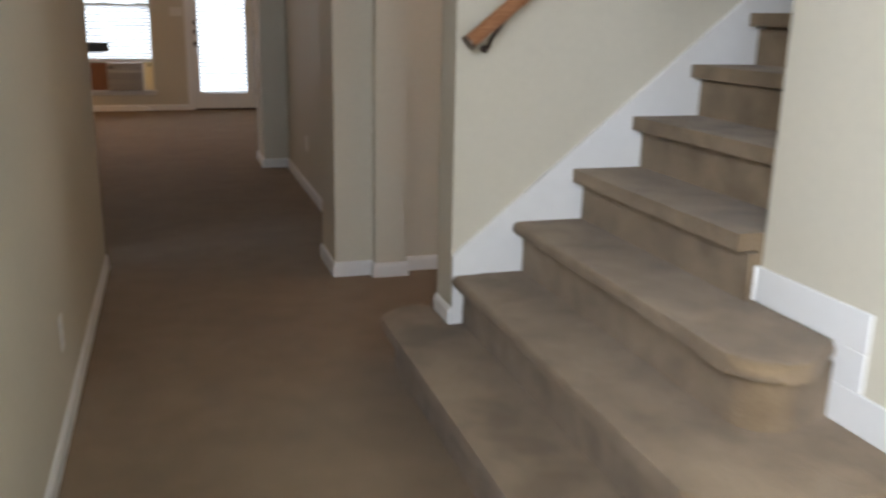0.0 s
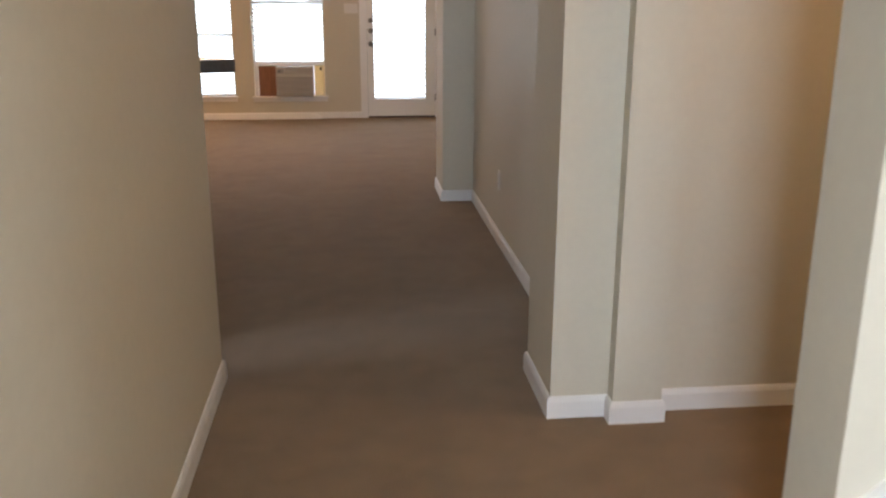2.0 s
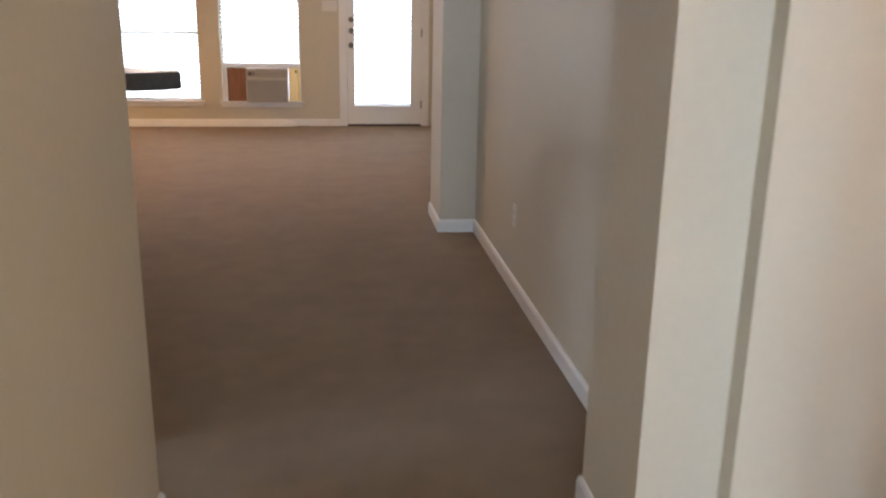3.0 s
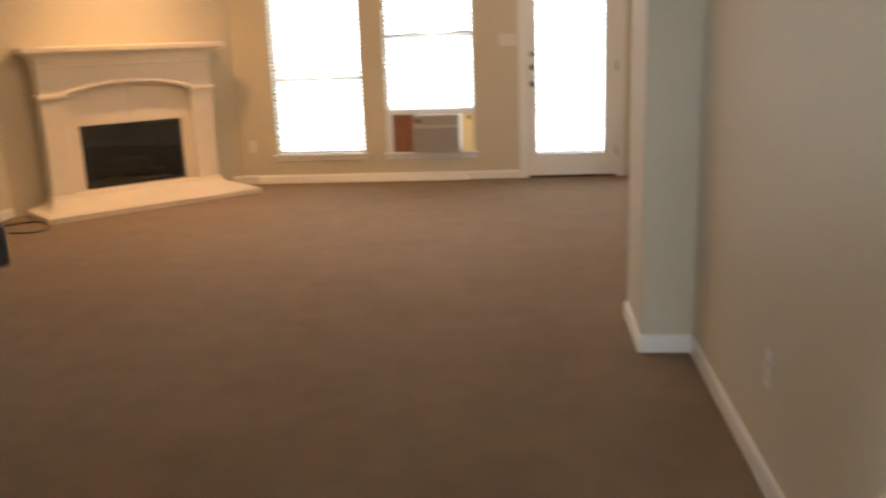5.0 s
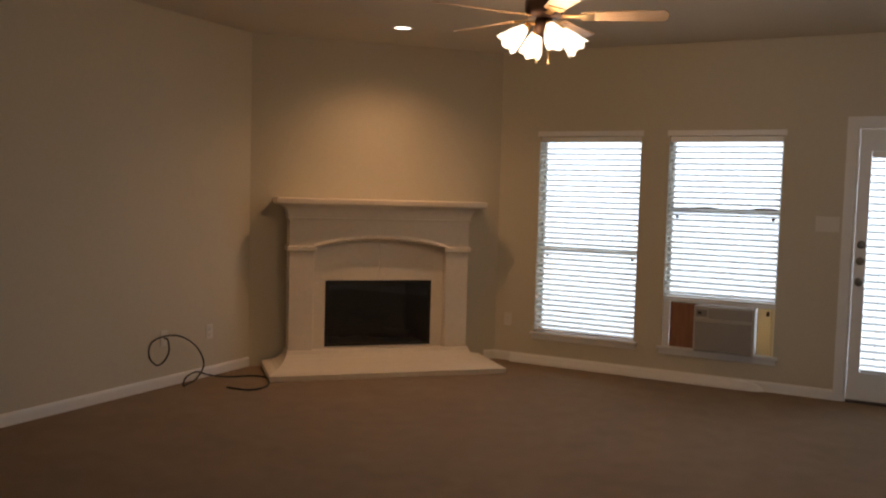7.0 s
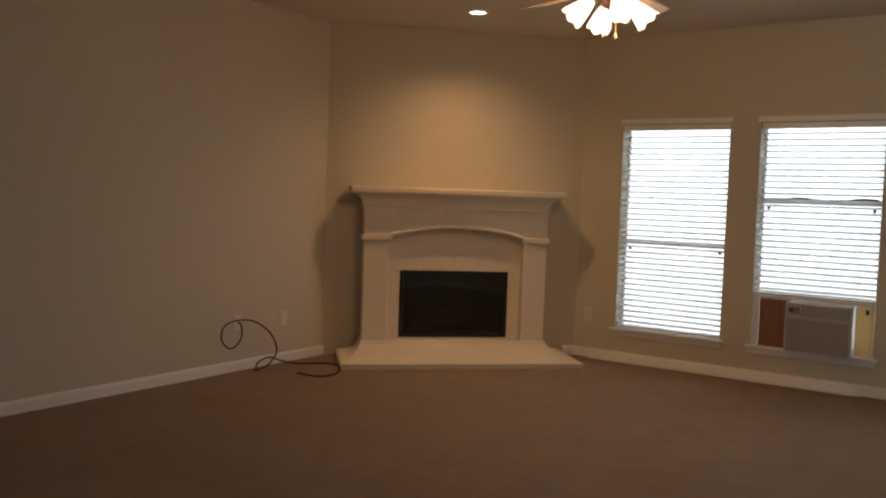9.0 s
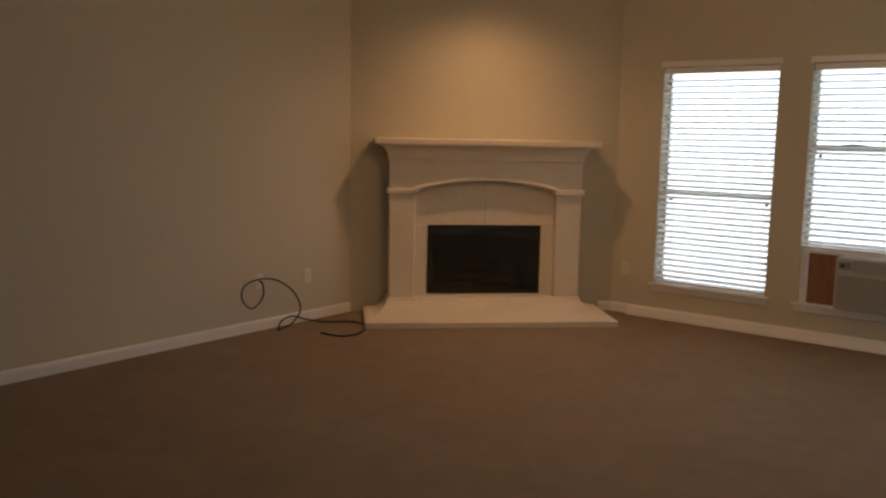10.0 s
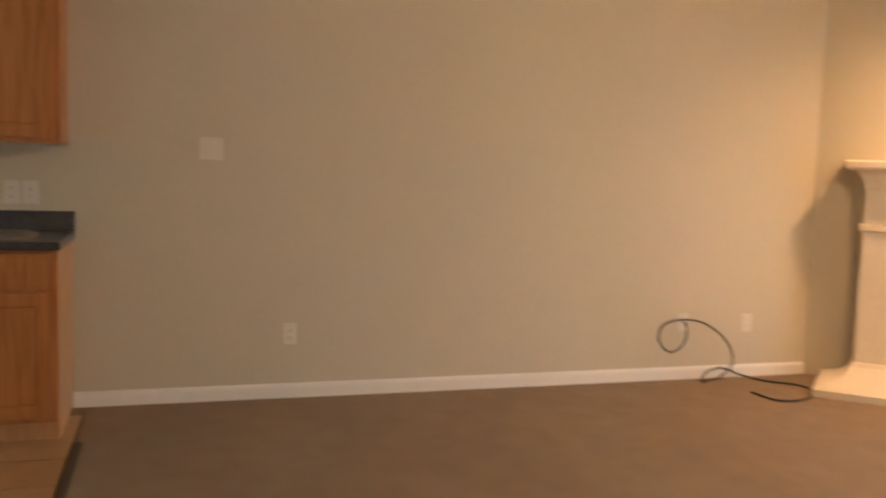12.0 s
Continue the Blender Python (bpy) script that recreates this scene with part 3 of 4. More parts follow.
def blind(x0, x1, z0, z1, y, pitch, depth, tilt, label, kinks=(), top_pitch=None):
    b = thing("window_blind", ((x0 + x1) / 2, y, z0), label, "blind")
    part("headrail", box_bm(x0, x1, y - 0.028, y + 0.028, z1 - 0.045, z1, 0.004), TRIM, b)
    part("bottom_rail", box_bm(x0, x1, y - 0.025, y + 0.025, z0, z0 + 0.018, 0.005), TRIM, b)
    me = bpy.data.meshes.new("slat")
    bm = slat_bm(x1 - x0, depth)
    bm.to_mesh(me)
    bm.free()
    me.materials.append(SLAT)
    z = z0 + 0.05
    rnd = random.Random(int(x0 * 1000))
    while z < z1 - 0.06:
        s = new("slat", me)
        s.parent = b
        s.matrix_parent_inverse = b.matrix_world.inverted()
        dz, dt = rnd.uniform(-0.001, 0.001), rnd.uniform(-0.8, 0.8)
        s.matrix_basis = pose((x0 + x1) / 2, y, z + dz, tilt + dt, 0, 0)
        z += pitch
    for f in (0.14, 0.86):
        x = x0 + (x1 - x0) * f
        part("ladder_cord", cyl_bm((x, y - 0.027, z0 + 0.01), (x, y - 0.027, z1 - 0.02), 0.0012, seg=6), TRIM, b)
    return b


blind(W1[0] + 0.004, W1[1] - 0.004, W1[2] + 0.012, W1[3] - 0.004, YB + 0.036, 0.0455, 0.051, TILT, "white slatted blind lowered over the window")
blind(W2[0] + 0.004, W2[1] - 0.004, 0.672, W2[3] - 0.004, YB + 0.036, 0.0455, 0.051, TILT, "white slatted blind lowered to the air conditioner, some slats bent")

bent = thing("bent_blind_slat", (-0.2, YB + 0.03, 1.45), "bent slat sagging out of the window blind, backlit darkness painted on", "blind slat")
bm = bmesh.new()
top, low = [], []
for k in range(57):
    x = W2[0] + 0.02 + (W2[1] - W2[0] - 0.04) * k / 56
    f = k / 56
    z = 1.415 + 0.012 * max(0.0, math.sin(2 * math.pi * (1.9 * f + 0.55))) ** 0.7 + 0.004 * math.sin(9 * f)
    top.append([bm.verts.new((x, YB + 0.018, z)), bm.verts.new((x, YB + 0.021, z))])
    low.append([bm.verts.new((x, YB + 0.018, 1.410)), bm.verts.new((x, YB + 0.021, 1.410))])
for k in range(56):
    bm.faces.new((low[k][0], low[k + 1][0], top[k + 1][0], top[k][0]))
    bm.faces.new((low[k][1], top[k][1], top[k + 1][1], low[k + 1][1]))
    bm.faces.new((top[k][0], top[k + 1][0], top[k + 1][1], top[k][1]))
    bm.faces.new((low[k][0], low[k][1], low[k + 1][1], low[k + 1][0]))
# dark grey paints the slat as a backlit silhouette
part("strip", bm, ACD, bent)

# ---- glazed back door ----
door = thing("door_1", (1.113, YB - 0.02, 0), "white painted door with a full-height glazed panel", "door", kind="structure")
part("door_leaf", wall_bm('x', YB - 0.005, YB + 0.040, 0.696, 1.530, 0.022, 2.032, [(0.769, 1.419, 0.225, 1.88)]), DOORP, door)
part("glazing_frame", wall_bm('x', YB - 0.018, YB - 0.002, 0.746, 1.418, 0.200, 1.905, [(0.779, 1.409, 0.235, 1.87)]), DOORP, door)
pn = part("pane", box_bm(0.770, 1.418, YB + 0.026, YB + 0.031, 0.226, 1.879), GLASS, door)
pn.visible_shadow = False
part("door_frame", wall_bm('x', YB, YB + 0.158, 0.664, 1.562, 0.001, 2.064, [(0.693, 1.533, -0.1, 2.036)]), TRIM, door)
part("casing", wall_bm('x', YB - 0.016, YB - 0.001, 0.606, 1.618, 0.0, 2.125, [(0.670, 1.555, -0.1, 2.058)]), TRIM, door)
part("threshold", box_bm(0.693, 1.533, YB - 0.02, YB + 0.10, 0.0, 0.020, 0.003), STRIP, door)
for z, r in ((0.905, 0.029), (1.062, 0.026), (1.184, 0.026)):
    kn = part("knob" if z < 1 else "deadbolt", lathe_bm([(0.0, 0.0), (0.033, 0.0), (0.033, 0.006), (0.012, 0.012), (0.011, 0.03), (r * 0.8, 0.036), (r, 0.048), (r * 0.75, 0.06), (0, 0.064)] if z < 1 else [(0, 0), (0.031, 0), (0.031, 0.010), (0.026, 0.016), (0.0, 0.017)], m=Matrix.Translation((0.743, YB - 0.005, z)) @ Matrix.Rotation(radians(90), 4, 'X')), NICKEL, door, "satin nickel lock", soft=True)
    if z > 1:
        part("thumb_turn", box_bm(0.738, 0.748, YB - 0.040, YB - 0.02, z - 0.016, z + 0.016, 0.003), NICKEL, kn)
for z in (0.25, 1.05, 1.77):
    part("hinge", cyl_bm((1.535, YB - 0.012, z - 0.045), (1.535, YB - 0.012, z + 0.045), 0.007, seg=12), NICKEL, door)
blind(0.782, 1.406, 0.240, 1.868, YB + 0.0105 - 0.02, 0.052, 0.026, TILT + 15, "white slatted blind fixed to the glazed door")

# ---- air conditioner ----
ac = thing("air_conditioner", (-0.19, YB - 0.03, W2[2]), "white window air conditioner resting on the sill", "air conditioner")
AX0, AX1, AZ0, AZ1 = -0.425, 0.034, W2[2] + 0.003, 0.646
part("housing", box_bm(AX0 + 0.006, AX1 - 0.006, YB - 0.06, YB + 0.42, AZ0 + 0.004, AZ1 - 0.004, 0.006), ACP, ac)
fc = part("front_panel", box_bm(AX0, AX1, YB - 0.105, YB - 0.058, AZ0, AZ1, 0.014, 3), ACP, ac)
part("control_panel", box_bm(AX0 + 0.02, AX0 + 0.105, YB - 0.109, YB - 0.100, AZ1 - 0.085, AZ1 - 0.03, 0.004), ACD, fc)
part("display", box_bm(AX0 + 0.032, AX0 + 0.062, YB - 0.111, YB - 0.106, AZ1 - 0.066, AZ1 - 0.048, 0.001), BLACK, fc)
for k in range(5):
    part("vane", box_bm(AX0 + 0.125, AX1 - 0.025, YB - 0.1085, YB - 0.100, AZ1 - 0.09 + k * 0.014, AZ1 - 0.082 + k * 0.014, 0.001), ACP, fc)
# grey backing plates, proud of the panel, paint shade between vanes and grille bars
part("vent_shade", box_bm(AX0 + 0.118, AX1 - 0.020, YB - 0.1072, YB - 0.100, AZ1 - 0.098, AZ1 - 0.020, 0.001), VENTG, fc, "grey plate painting the shade of the air outlet")
part("grille_shade", box_bm(AX0 + 0.018, AX1 - 0.018, YB - 0.1072, YB - 0.100, AZ0 + 0.016, AZ1 - 0.124, 0.001), VENTG, fc, "grey plate painting the shade behind the intake grille")
part("grille_ledge", box_bm(AX0 + 0.012, AX1 - 0.012, YB - 0.112, YB - 0.100, AZ1 - 0.118, AZ1 - 0.104, 0.003), ACP, fc)
for k in range(18):
    z = AZ0 + 0.022 + k * 0.0145
    part("grille_bar", box_bm(AX0 + 0.022, AX1 - 0.022, YB - 0.1085, YB - 0.102, z, z + 0.006), ACP, fc)
fl = thing("window_filler", (-0.52, YB + 0.03, W2[2] + 0.003), "brown plywood filler board beside the air conditioner", "filler panel")
part("board", box_bm(-0.640, -0.428, YB + 0.022, YB + 0.034, W2[2] + 0.003, 0.640, 0.001), PLYWOOD, fl)
part("stop_strip", box_bm(-0.692, -0.643, YB + 0.015, YB + 0.040, W2[2] + 0.003, 0.646, 0.002), TRIM, fl)
ap = thing("window_filler", (0.14, YB + 0.03, W2[2] + 0.003), "cream pleated vinyl filler beside the air conditioner", "filler panel")
bm = bmesh.new()
n = 14
vs = [(0.037 + 0.105 * k / n, YB + 0.02 + (0.012 if k % 2 else 0.0)) for k in range(n + 1)]
rows = [[bm.verts.new((x, y + o, z)) for x, y in vs] for o, z in ((0, W2[2] + 0.004), (0, 0.644), (0.002, 0.644), (0.002, W2[2] + 0.004))]
for r in range(4):
    for k in range(n):
        bm.faces.new((rows[r][k], rows[r][k + 1], rows[(r + 1) % 4][k + 1], rows[(r + 1) % 4][k]))
part("pleats", bm, VINYL, ap)
part("edge_strip", box_bm(0.144, 0.164, YB + 0.012, YB + 0.036, W2[2] + 0.003, 0.646, 0.002), VINYL, ap)
part("latch", box_bm(0.106, 0.128, YB + 0.004, YB + 0.018, 0.590, 0.625, 0.002), BRONZE, ap)
part("top_strip", box_bm(-0.692, 0.166, YB + 0.012, YB + 0.040, 0.648, 0.668, 0.002), TRIM, ac)

# loose strip of trim lying against the baseboard
ls = thing("loose_trim_board", (-1.0, YB - 0.05, 0), "cream trim board loose along the floor under the windows", "trim board")
bm = bmesh.new()
pr = [(0.0, 0.0), (0.050, 0.0), (0.046, 0.020), (0.026, 0.062), (0.012, 0.070), (0.0, 0.070)]
rings = []
for x, f in ((-2.02, 1.0), (-1.25, 1.0), (-0.45, 1.05), (-0.03, 1.1), (0.07, 0.75), (0.115, 0.3)):
    rings.append([bm.verts.new((x, YB - 0.016 - o * f, u * (f if f < 1 else 1))) for o, u in pr])
for a, b in zip(rings, rings[1:]):
    for k in range(len(pr)):
        bm.faces.new((a[k], a[(k + 1) % len(pr)], b[(k + 1) % len(pr)], b[k]))
bm.faces.new(list(reversed(rings[0])))
bm.faces.new(rings[-1])
bmesh.ops.recalc_face_normals(bm, faces=bm.faces)
part("board", bm, TRIM, ls)

# ---- fireplace ----
fp = thing("fireplace", (FX, FY, 0), "cream cast-stone corner fireplace with an arched mantel", "fireplace", turn=45)


def fire_part(name, bm, material, label="", parent=None, soft=False):
    bmesh.ops.transform(bm, matrix=pose(FX, FY, 0, 0, 0, 45), verts=bm.verts)
    bmesh.ops.recalc_face_normals(bm, faces=bm.faces)
    return part(name, bm, material, parent or fp, label, soft)


def u_sweep(profile, half):
    """Moulding round the front of the breast: profile of (out from the wall, up) pairs; half: half width at out = 0."""
    bm = bmesh.new()
    rings = []
    for k in range(4):
        ring = []
        for o, u in profile:
            x = (half + o) * (-1 if k < 2 else 1)
            y = 0.0 if k in (0, 3) else -(o + 0.17)
            ring.append(bm.verts.new((x, y, u)))
        rings.append(ring)
    m = len(profile)
    for a, b in zip(rings, rings[1:]):
        for k in range(m - 1):
            bm.faces.new((a[k], a[k + 1], b[k + 1], b[k]))
    bm.faces.new([r[-1] for r in rings])
    bm.faces.new([r[0] for r in rings])
    return bm


FB, FZ0, FZ1 = 0.459, 0.167, 0.721
# hearth plinth with a coved slope
cove = [(0.195, 0.0), (0.195, 0.042), (0.188, 0.046)]
for i in range(7):
    t = radians(90 * i / 6)
    cove.append((0.165 - 0.155 * math.sin(t), 0.052 + 0.096 * (1 - math.cos(t))))
hearth = u_sweep([(o, u) for o, u in cove], 0.772)
for v in hearth.verts:
    if v.co.y < -0.001:
        v.co.y -= 0.280 * max(0.0, (abs(v.co.y) - 0.17) / 0.195)
fire_part("hearth", hearth, STONE, "sloped cast-stone hearth plinth")
LEG0, LEG1 = 0.568, 0.772
for sgn in (-1, 1):
    x0, x1 = sorted((sgn * LEG0, sgn * LEG1))
    fire_part("leg", box_bm(x0, x1, -0.17, 0.0, 0.145, 0.985, 0.006), STONE)
    bm = box_bm(x0 - 0.020, x1 + 0.020, -0.192, 0.0, 0.972, 1.014, 0.009, 3)
    fire_part("cap", bm, STONE)
# recessed surround round the firebox
pieces = [(-LEG0, -FB, 0.145, FZ1), (FB, LEG0, 0.145, FZ1), (-LEG0, -0.0002, FZ1, 1.10), (0.0002, LEG0, FZ1, 1.10), (-FB, FB, 0.140, FZ0)]
for x0, x1, z0, z1 in pieces:
    fire_part("surround_slab", box_bm(x0 + 0.001, x1 - 0.001, -0.105, 0.0, z0 + 0.001, z1 - 0.001, 0.003), STONE)


def arch_z(x):
    t = min(1.0, abs(x) / LEG0)
    return 1.092 - 0.078 * t ** 2.2


# frieze with an arched lower edge
bm = bmesh.new()
n = 28
lo, hi = [], []
for k in range(n + 1):
    x = -LEG0 + 2 * LEG0 * k / n
    lo.append([bm.verts.new((x, y, arch_z(x))) for y in (-0.172, -0.02)])
    hi.append([bm.verts.new((x, y, 1.240)) for y in (-0.172, -0.02)])
for k in range(n):
    bm.faces.new((lo[k][0], lo[k + 1][0], hi[k + 1][0], hi[k][0]))
    bm.faces.new((lo[k][1], hi[k][1], hi[k + 1][1], lo[k + 1][1]))
    bm.faces.new((lo[k][0], lo[k][1], lo[k + 1][1], lo[k + 1][0]))
    bm.faces.new((hi[k][0], hi[k + 1][0], hi[k + 1][1], hi[k][1]))
add_box(bm, -0.772, -LEG0, -0.172, 0.0, 1.017, 1.240)
add_box(bm, LEG0, 0.772, -0.172, 0.0, 1.017, 1.240)
fire_part("frieze", bm, STONE)
# moulding that follows the arch
bm = bmesh.new()
prof = [(0.0, -0.014), (0.020, -0.012), (0.025, 0.000), (0.018, 0.010), (0.010, 0.014), (0.0, 0.020)]
rings = []
for k in range(n + 1):
    x = -LEG0 + 2 * LEG0 * k / n
    rings.append([bm.verts.new((x, -0.170 - o, arch_z(x) + u)) for o, u in prof])
for a, b in zip(rings, rings[1:]):
    for k in range(len(prof)):
        bm.faces.new((a[k], a[(k + 1) % len(prof)], b[(k + 1) % len(prof)], b[k]))
fire_part("arch_moulding", bm, STONE, soft=False)
# mantel: bead, cove and shelf
crown = [(0.0, 1.231), (0.012, 1.234), (0.014, 1.246), (0.008, 1.252)]
for i in range(8):
    t = radians(90 * i / 7)
    crown.append((0.010 + 0.085 * (1 - math.cos(t)), 1.254 + 0.098 * math.sin(t)))
crown += [(0.108, 1.354), (0.118, 1.366), (0.120, 1.400), (0.112, 1.408)]
fire_part("mantel", u_sweep(crown, 0.772), STONE)
# firebox with its metal frame and ceramic logs
bm = bmesh.new()
outer = [(-FB, -0.09), (-0.36, 0.38), (0.36, 0.38), (FB, -0.09)]
for (xa, ya), (xb, yb) in zip(outer, outer[1:]):
    bm.faces.new([bm.verts.new(c) for c in ((xa, ya, FZ0), (xb, yb, FZ0), (xb, yb, FZ1 - 0.005), (xa, ya, FZ1 - 0.005))])
for z in (FZ0 + 0.001, FZ1 - 0.005):
    bm.faces.new([bm.verts.new((x, y, z)) for x, y in outer])
fbx = fire_part("firebox", bm, BLACK, "black firebox")
fr = wall_bm('x', -0.112, -0.096, -FB, FB, FZ0, FZ1, [(-FB + 0.022, FB - 0.022, FZ0 + 0.022, FZ1 - 0.022)])
fire_part("firebox_frame", fr, BLACK, "black metal firebox frame", fbx)
gl = fire_part("glass_door", box_bm(-FB + 0.022, FB - 0.022, -0.102, -0.098, FZ0 + 0.022, FZ1 - 0.022), GLASS, "", fbx)
# log colour is near black to hold the darkness inside the firebox
for k, (x, y, z, ang, r) in enumerate(((-0.12, 0.10, 0.25, 8, 0.05), (0.14, 0.12, 0.25, -10, 0.05), (0.0, 0.16, 0.33, 4, 0.045))):
    lb = cyl_bm((x - 0.19, y, z), (x + 0.19, y + 0.02 * math.sin(radians(ang)), z + 0.19 * math.sin(radians(ang))), r, r * 0.85, 14)
    fire_part("log", lb, LOG_DARK, "ceramic log, coloured near black for the unlit firebox", fbx, True)

# ---- ceiling fan ----
fan = thing("ceiling_fan", (FAN[0], FAN[1], CEIL), "bronze ceiling fan with maple blades and four lit shades", "ceiling fan")
fm = Matrix.Translation((FAN[0], FAN[1], 0))
part("canopy", lathe_bm([(0, CEIL - 0.001), (0.065, CEIL - 0.001), (0.065, CEIL - 0.02), (0.045, CEIL - 0.05), (0.016, CEIL - 0.06), (0, CEIL - 0.06)], m=fm), BRONZE, fan, soft=True)
part("downrod", cyl_bm((FAN[0], FAN[1], CEIL - 0.05), (FAN[0], FAN[1], 2.545), 0.013), BRONZE, fan)
part("motor", lathe_bm([(0, 2.565), (0.05, 2.565), (0.085, 2.550), (0.105, 2.530), (0.105, 2.475), (0.095, 2.447), (0.06, 2.437), (0.0, 2.437)], m=fm), BRONZE, fan, soft=True)
part("light_kit", lathe_bm([(0, 2.438), (0.042, 2.438), (0.050, 2.420), (0.055, 2.395), (0.040, 2.360), (0.018, 2.340), (0.0, 2.335)], m=fm), BRONZE, fan, soft=True)
BZ = 2.450
for k in range(5):
    a = radians(BLADE0 + 72 * k)
    m = fm @ Matrix.Rotation(a, 4, 'Z')
    bm = bmesh.new()
    prof = []
    for i in range(9):
        t = i / 8
        prof.append((0.20 + 0.43 * t, 0.050 + 0.022 * t))
    for i in range(1, 6):
        t = radians(90 * i / 5)
        prof.append((0.63 + 0.03 * math.sin(t), 0.072 * math.cos(t) + 0.0 if i < 5 else 0.012))
    pts = [(x, -w) for x, w in prof] + [(x, w) for x, w in reversed(prof)]
    lo = [bm.verts.new((x, y, -0.003)) for x, y in pts]
    hi = [bm.verts.new((x, y, 0.003)) for x, y in pts]
    bm.faces.new(list(reversed(lo)))
    bm.faces.new(hi)
    for i in range(len(pts)):
        bm.faces.new((lo[i], lo[(i + 1) % len(pts)], hi[(i + 1) % len(pts)], hi[i]))
    bmesh.ops.transform(bm, matrix=m @ Matrix.Translation((0, 0, BZ)) @ Matrix.Rotation(radians(-12), 4, 'X'), verts=bm.verts)
    bl = part("blade", bm, BLADE, fan, "light maple fan blade")
    bm = box_bm(0.085, 0.235, -0.018, 0.018, -0.004, 0.004, 0.002)
    add_box(bm, 0.20, 0.27, -0.042, 0.042, -0.009, -0.0035)
    bmesh.ops.transform(bm, matrix=m @ Matrix.Translation((0, 0, BZ)) @ Matrix.Rotation(radians(-12), 4, 'X'), verts=bm.verts)
    part("blade_iron", bm, BRASS, bl)
for k in range(4):
    a = radians(45 + 90 * k - 4)
    ca, sa = math.cos(a), math.sin(a)
    P = lambda r, z: Vector((FAN[0] + r * ca, FAN[1] + r * sa, z))
    arm = part("lamp_arm", tube_bm(smooth_curve([P(0.035, 2.400), P(0.072, 2.407), P(0.094, 2.393)], 6), 0.009), BRASS, fan, soft=True)
    axis = (P(0.215, 2.282) - P(0.094, 2.393)).normalized()
    m = Matrix.Translation(P(0.094, 2.393)) @ axis.to_track_quat('Z', 'Y').to_matrix().to_4x4()
    part("socket", lathe_bm([(0, -0.012), (0.022, -0.012), (0.024, 0.022), (0.0, 0.024)], 20, m), BRASS, arm, soft=True)
    seg = 32
    bm = bmesh.new()
    rings = []
    for r, z, scal in ((0.024, 0.018, 0), (0.034, 0.045, 0), (0.045, 0.075, 0.01), (0.053, 0.105, 0.03), (0.058, 0.130, 0.06), (0.065, 0.148, 0.10), (0.063, 0.148, 0.10), (0.055, 0.128, 0.06), (0.043, 0.078, 0.01), (0.030, 0.045, 0)):
        rings.append([bm.verts.new((r * (1 + scal * 0.5 * math.cos(6 * t)) * math.cos(t), r * (1 + scal * 0.5 * math.cos(6 * t)) * math.sin(t), z + scal * 0.08 * math.cos(6 * t))) for t in [2 * math.pi * i / seg for i in range(seg)]])
    for p, q in zip(rings, rings[1:]):
        for i in range(seg):
            bm.faces.new((p[i], p[(i + 1) % seg], q[(i + 1) % seg], q[i]))
    bmesh.ops.transform(bm, matrix=m, verts=bm.verts)
    bmesh.ops.recalc_face_normals(bm, faces=bm.faces)
    sh = part("shade", bm, SHADE, fan, "lit frosted glass bell shade", soft=True)
    sh.visible_shadow = False
for dx, dy, z in ((-0.033, -0.012, 2.200), (0.026, 0.012, 2.193)):
    x, y = FAN[0] + dx, FAN[1] + dy
    ch = part("pull_chain", cyl_bm((x, y, 2.350), (x, y, z + 0.03), 0.0016, seg=6), BRASS, fan)
    part("pull_fob", lathe_bm([(0, 0.034), (0.004, 0.030), (0.0075, 0.012), (0.006, 0.0), (0, -0.002)], 14, Matrix.Translation((x, y, z))), BLADE, ch, soft=True)

dl_ = thing("downlight", (DOWN[0], DOWN[1], CEIL), "lit recessed ceiling downlight with white trim", "downlight")
dm = Matrix.Translation((DOWN[0], DOWN[1], 0))
part("trim_ring", lathe_bm([(0.062, CEIL - 0.001), (0.085, CEIL - 0.001), (0.083, CEIL - 0.006), (0.064, CEIL - 0.009), (0.062, CEIL - 0.004)], m=dm), TRIM, dl_, soft=True)
ln = part("lens", lathe_bm([(0, CEIL - 0.003), (0.062, CEIL - 0.003), (0.062, CEIL - 0.001), (0, CEIL - 0.001)], m=dm), DOWN_GLOW, dl_)

pl = thing("ceiling_light", (2.75, 2.78, CEIL), "lit frosted ceiling light in the side passage", "ceiling light")
part("base", lathe_bm([(0, CEIL - 0.001), (0.12, CEIL - 0.001), (0.12, CEIL - 0.025), (0, CEIL - 0.025)], m=Matrix.Translation((2.75, 2.78, 0))), BRASS, pl, soft=True)
gs = part("shade", lathe_bm([(0.11, CEIL - 0.025), (0.13, CEIL - 0.08), (0.11, CEIL - 0.14), (0.06, CEIL - 0.175), (0, CEIL - 0.185)], m=Matrix.Translation((2.75, 2.78, 0))), SHADE, pl, soft=True)
gs.visible_shadow = False


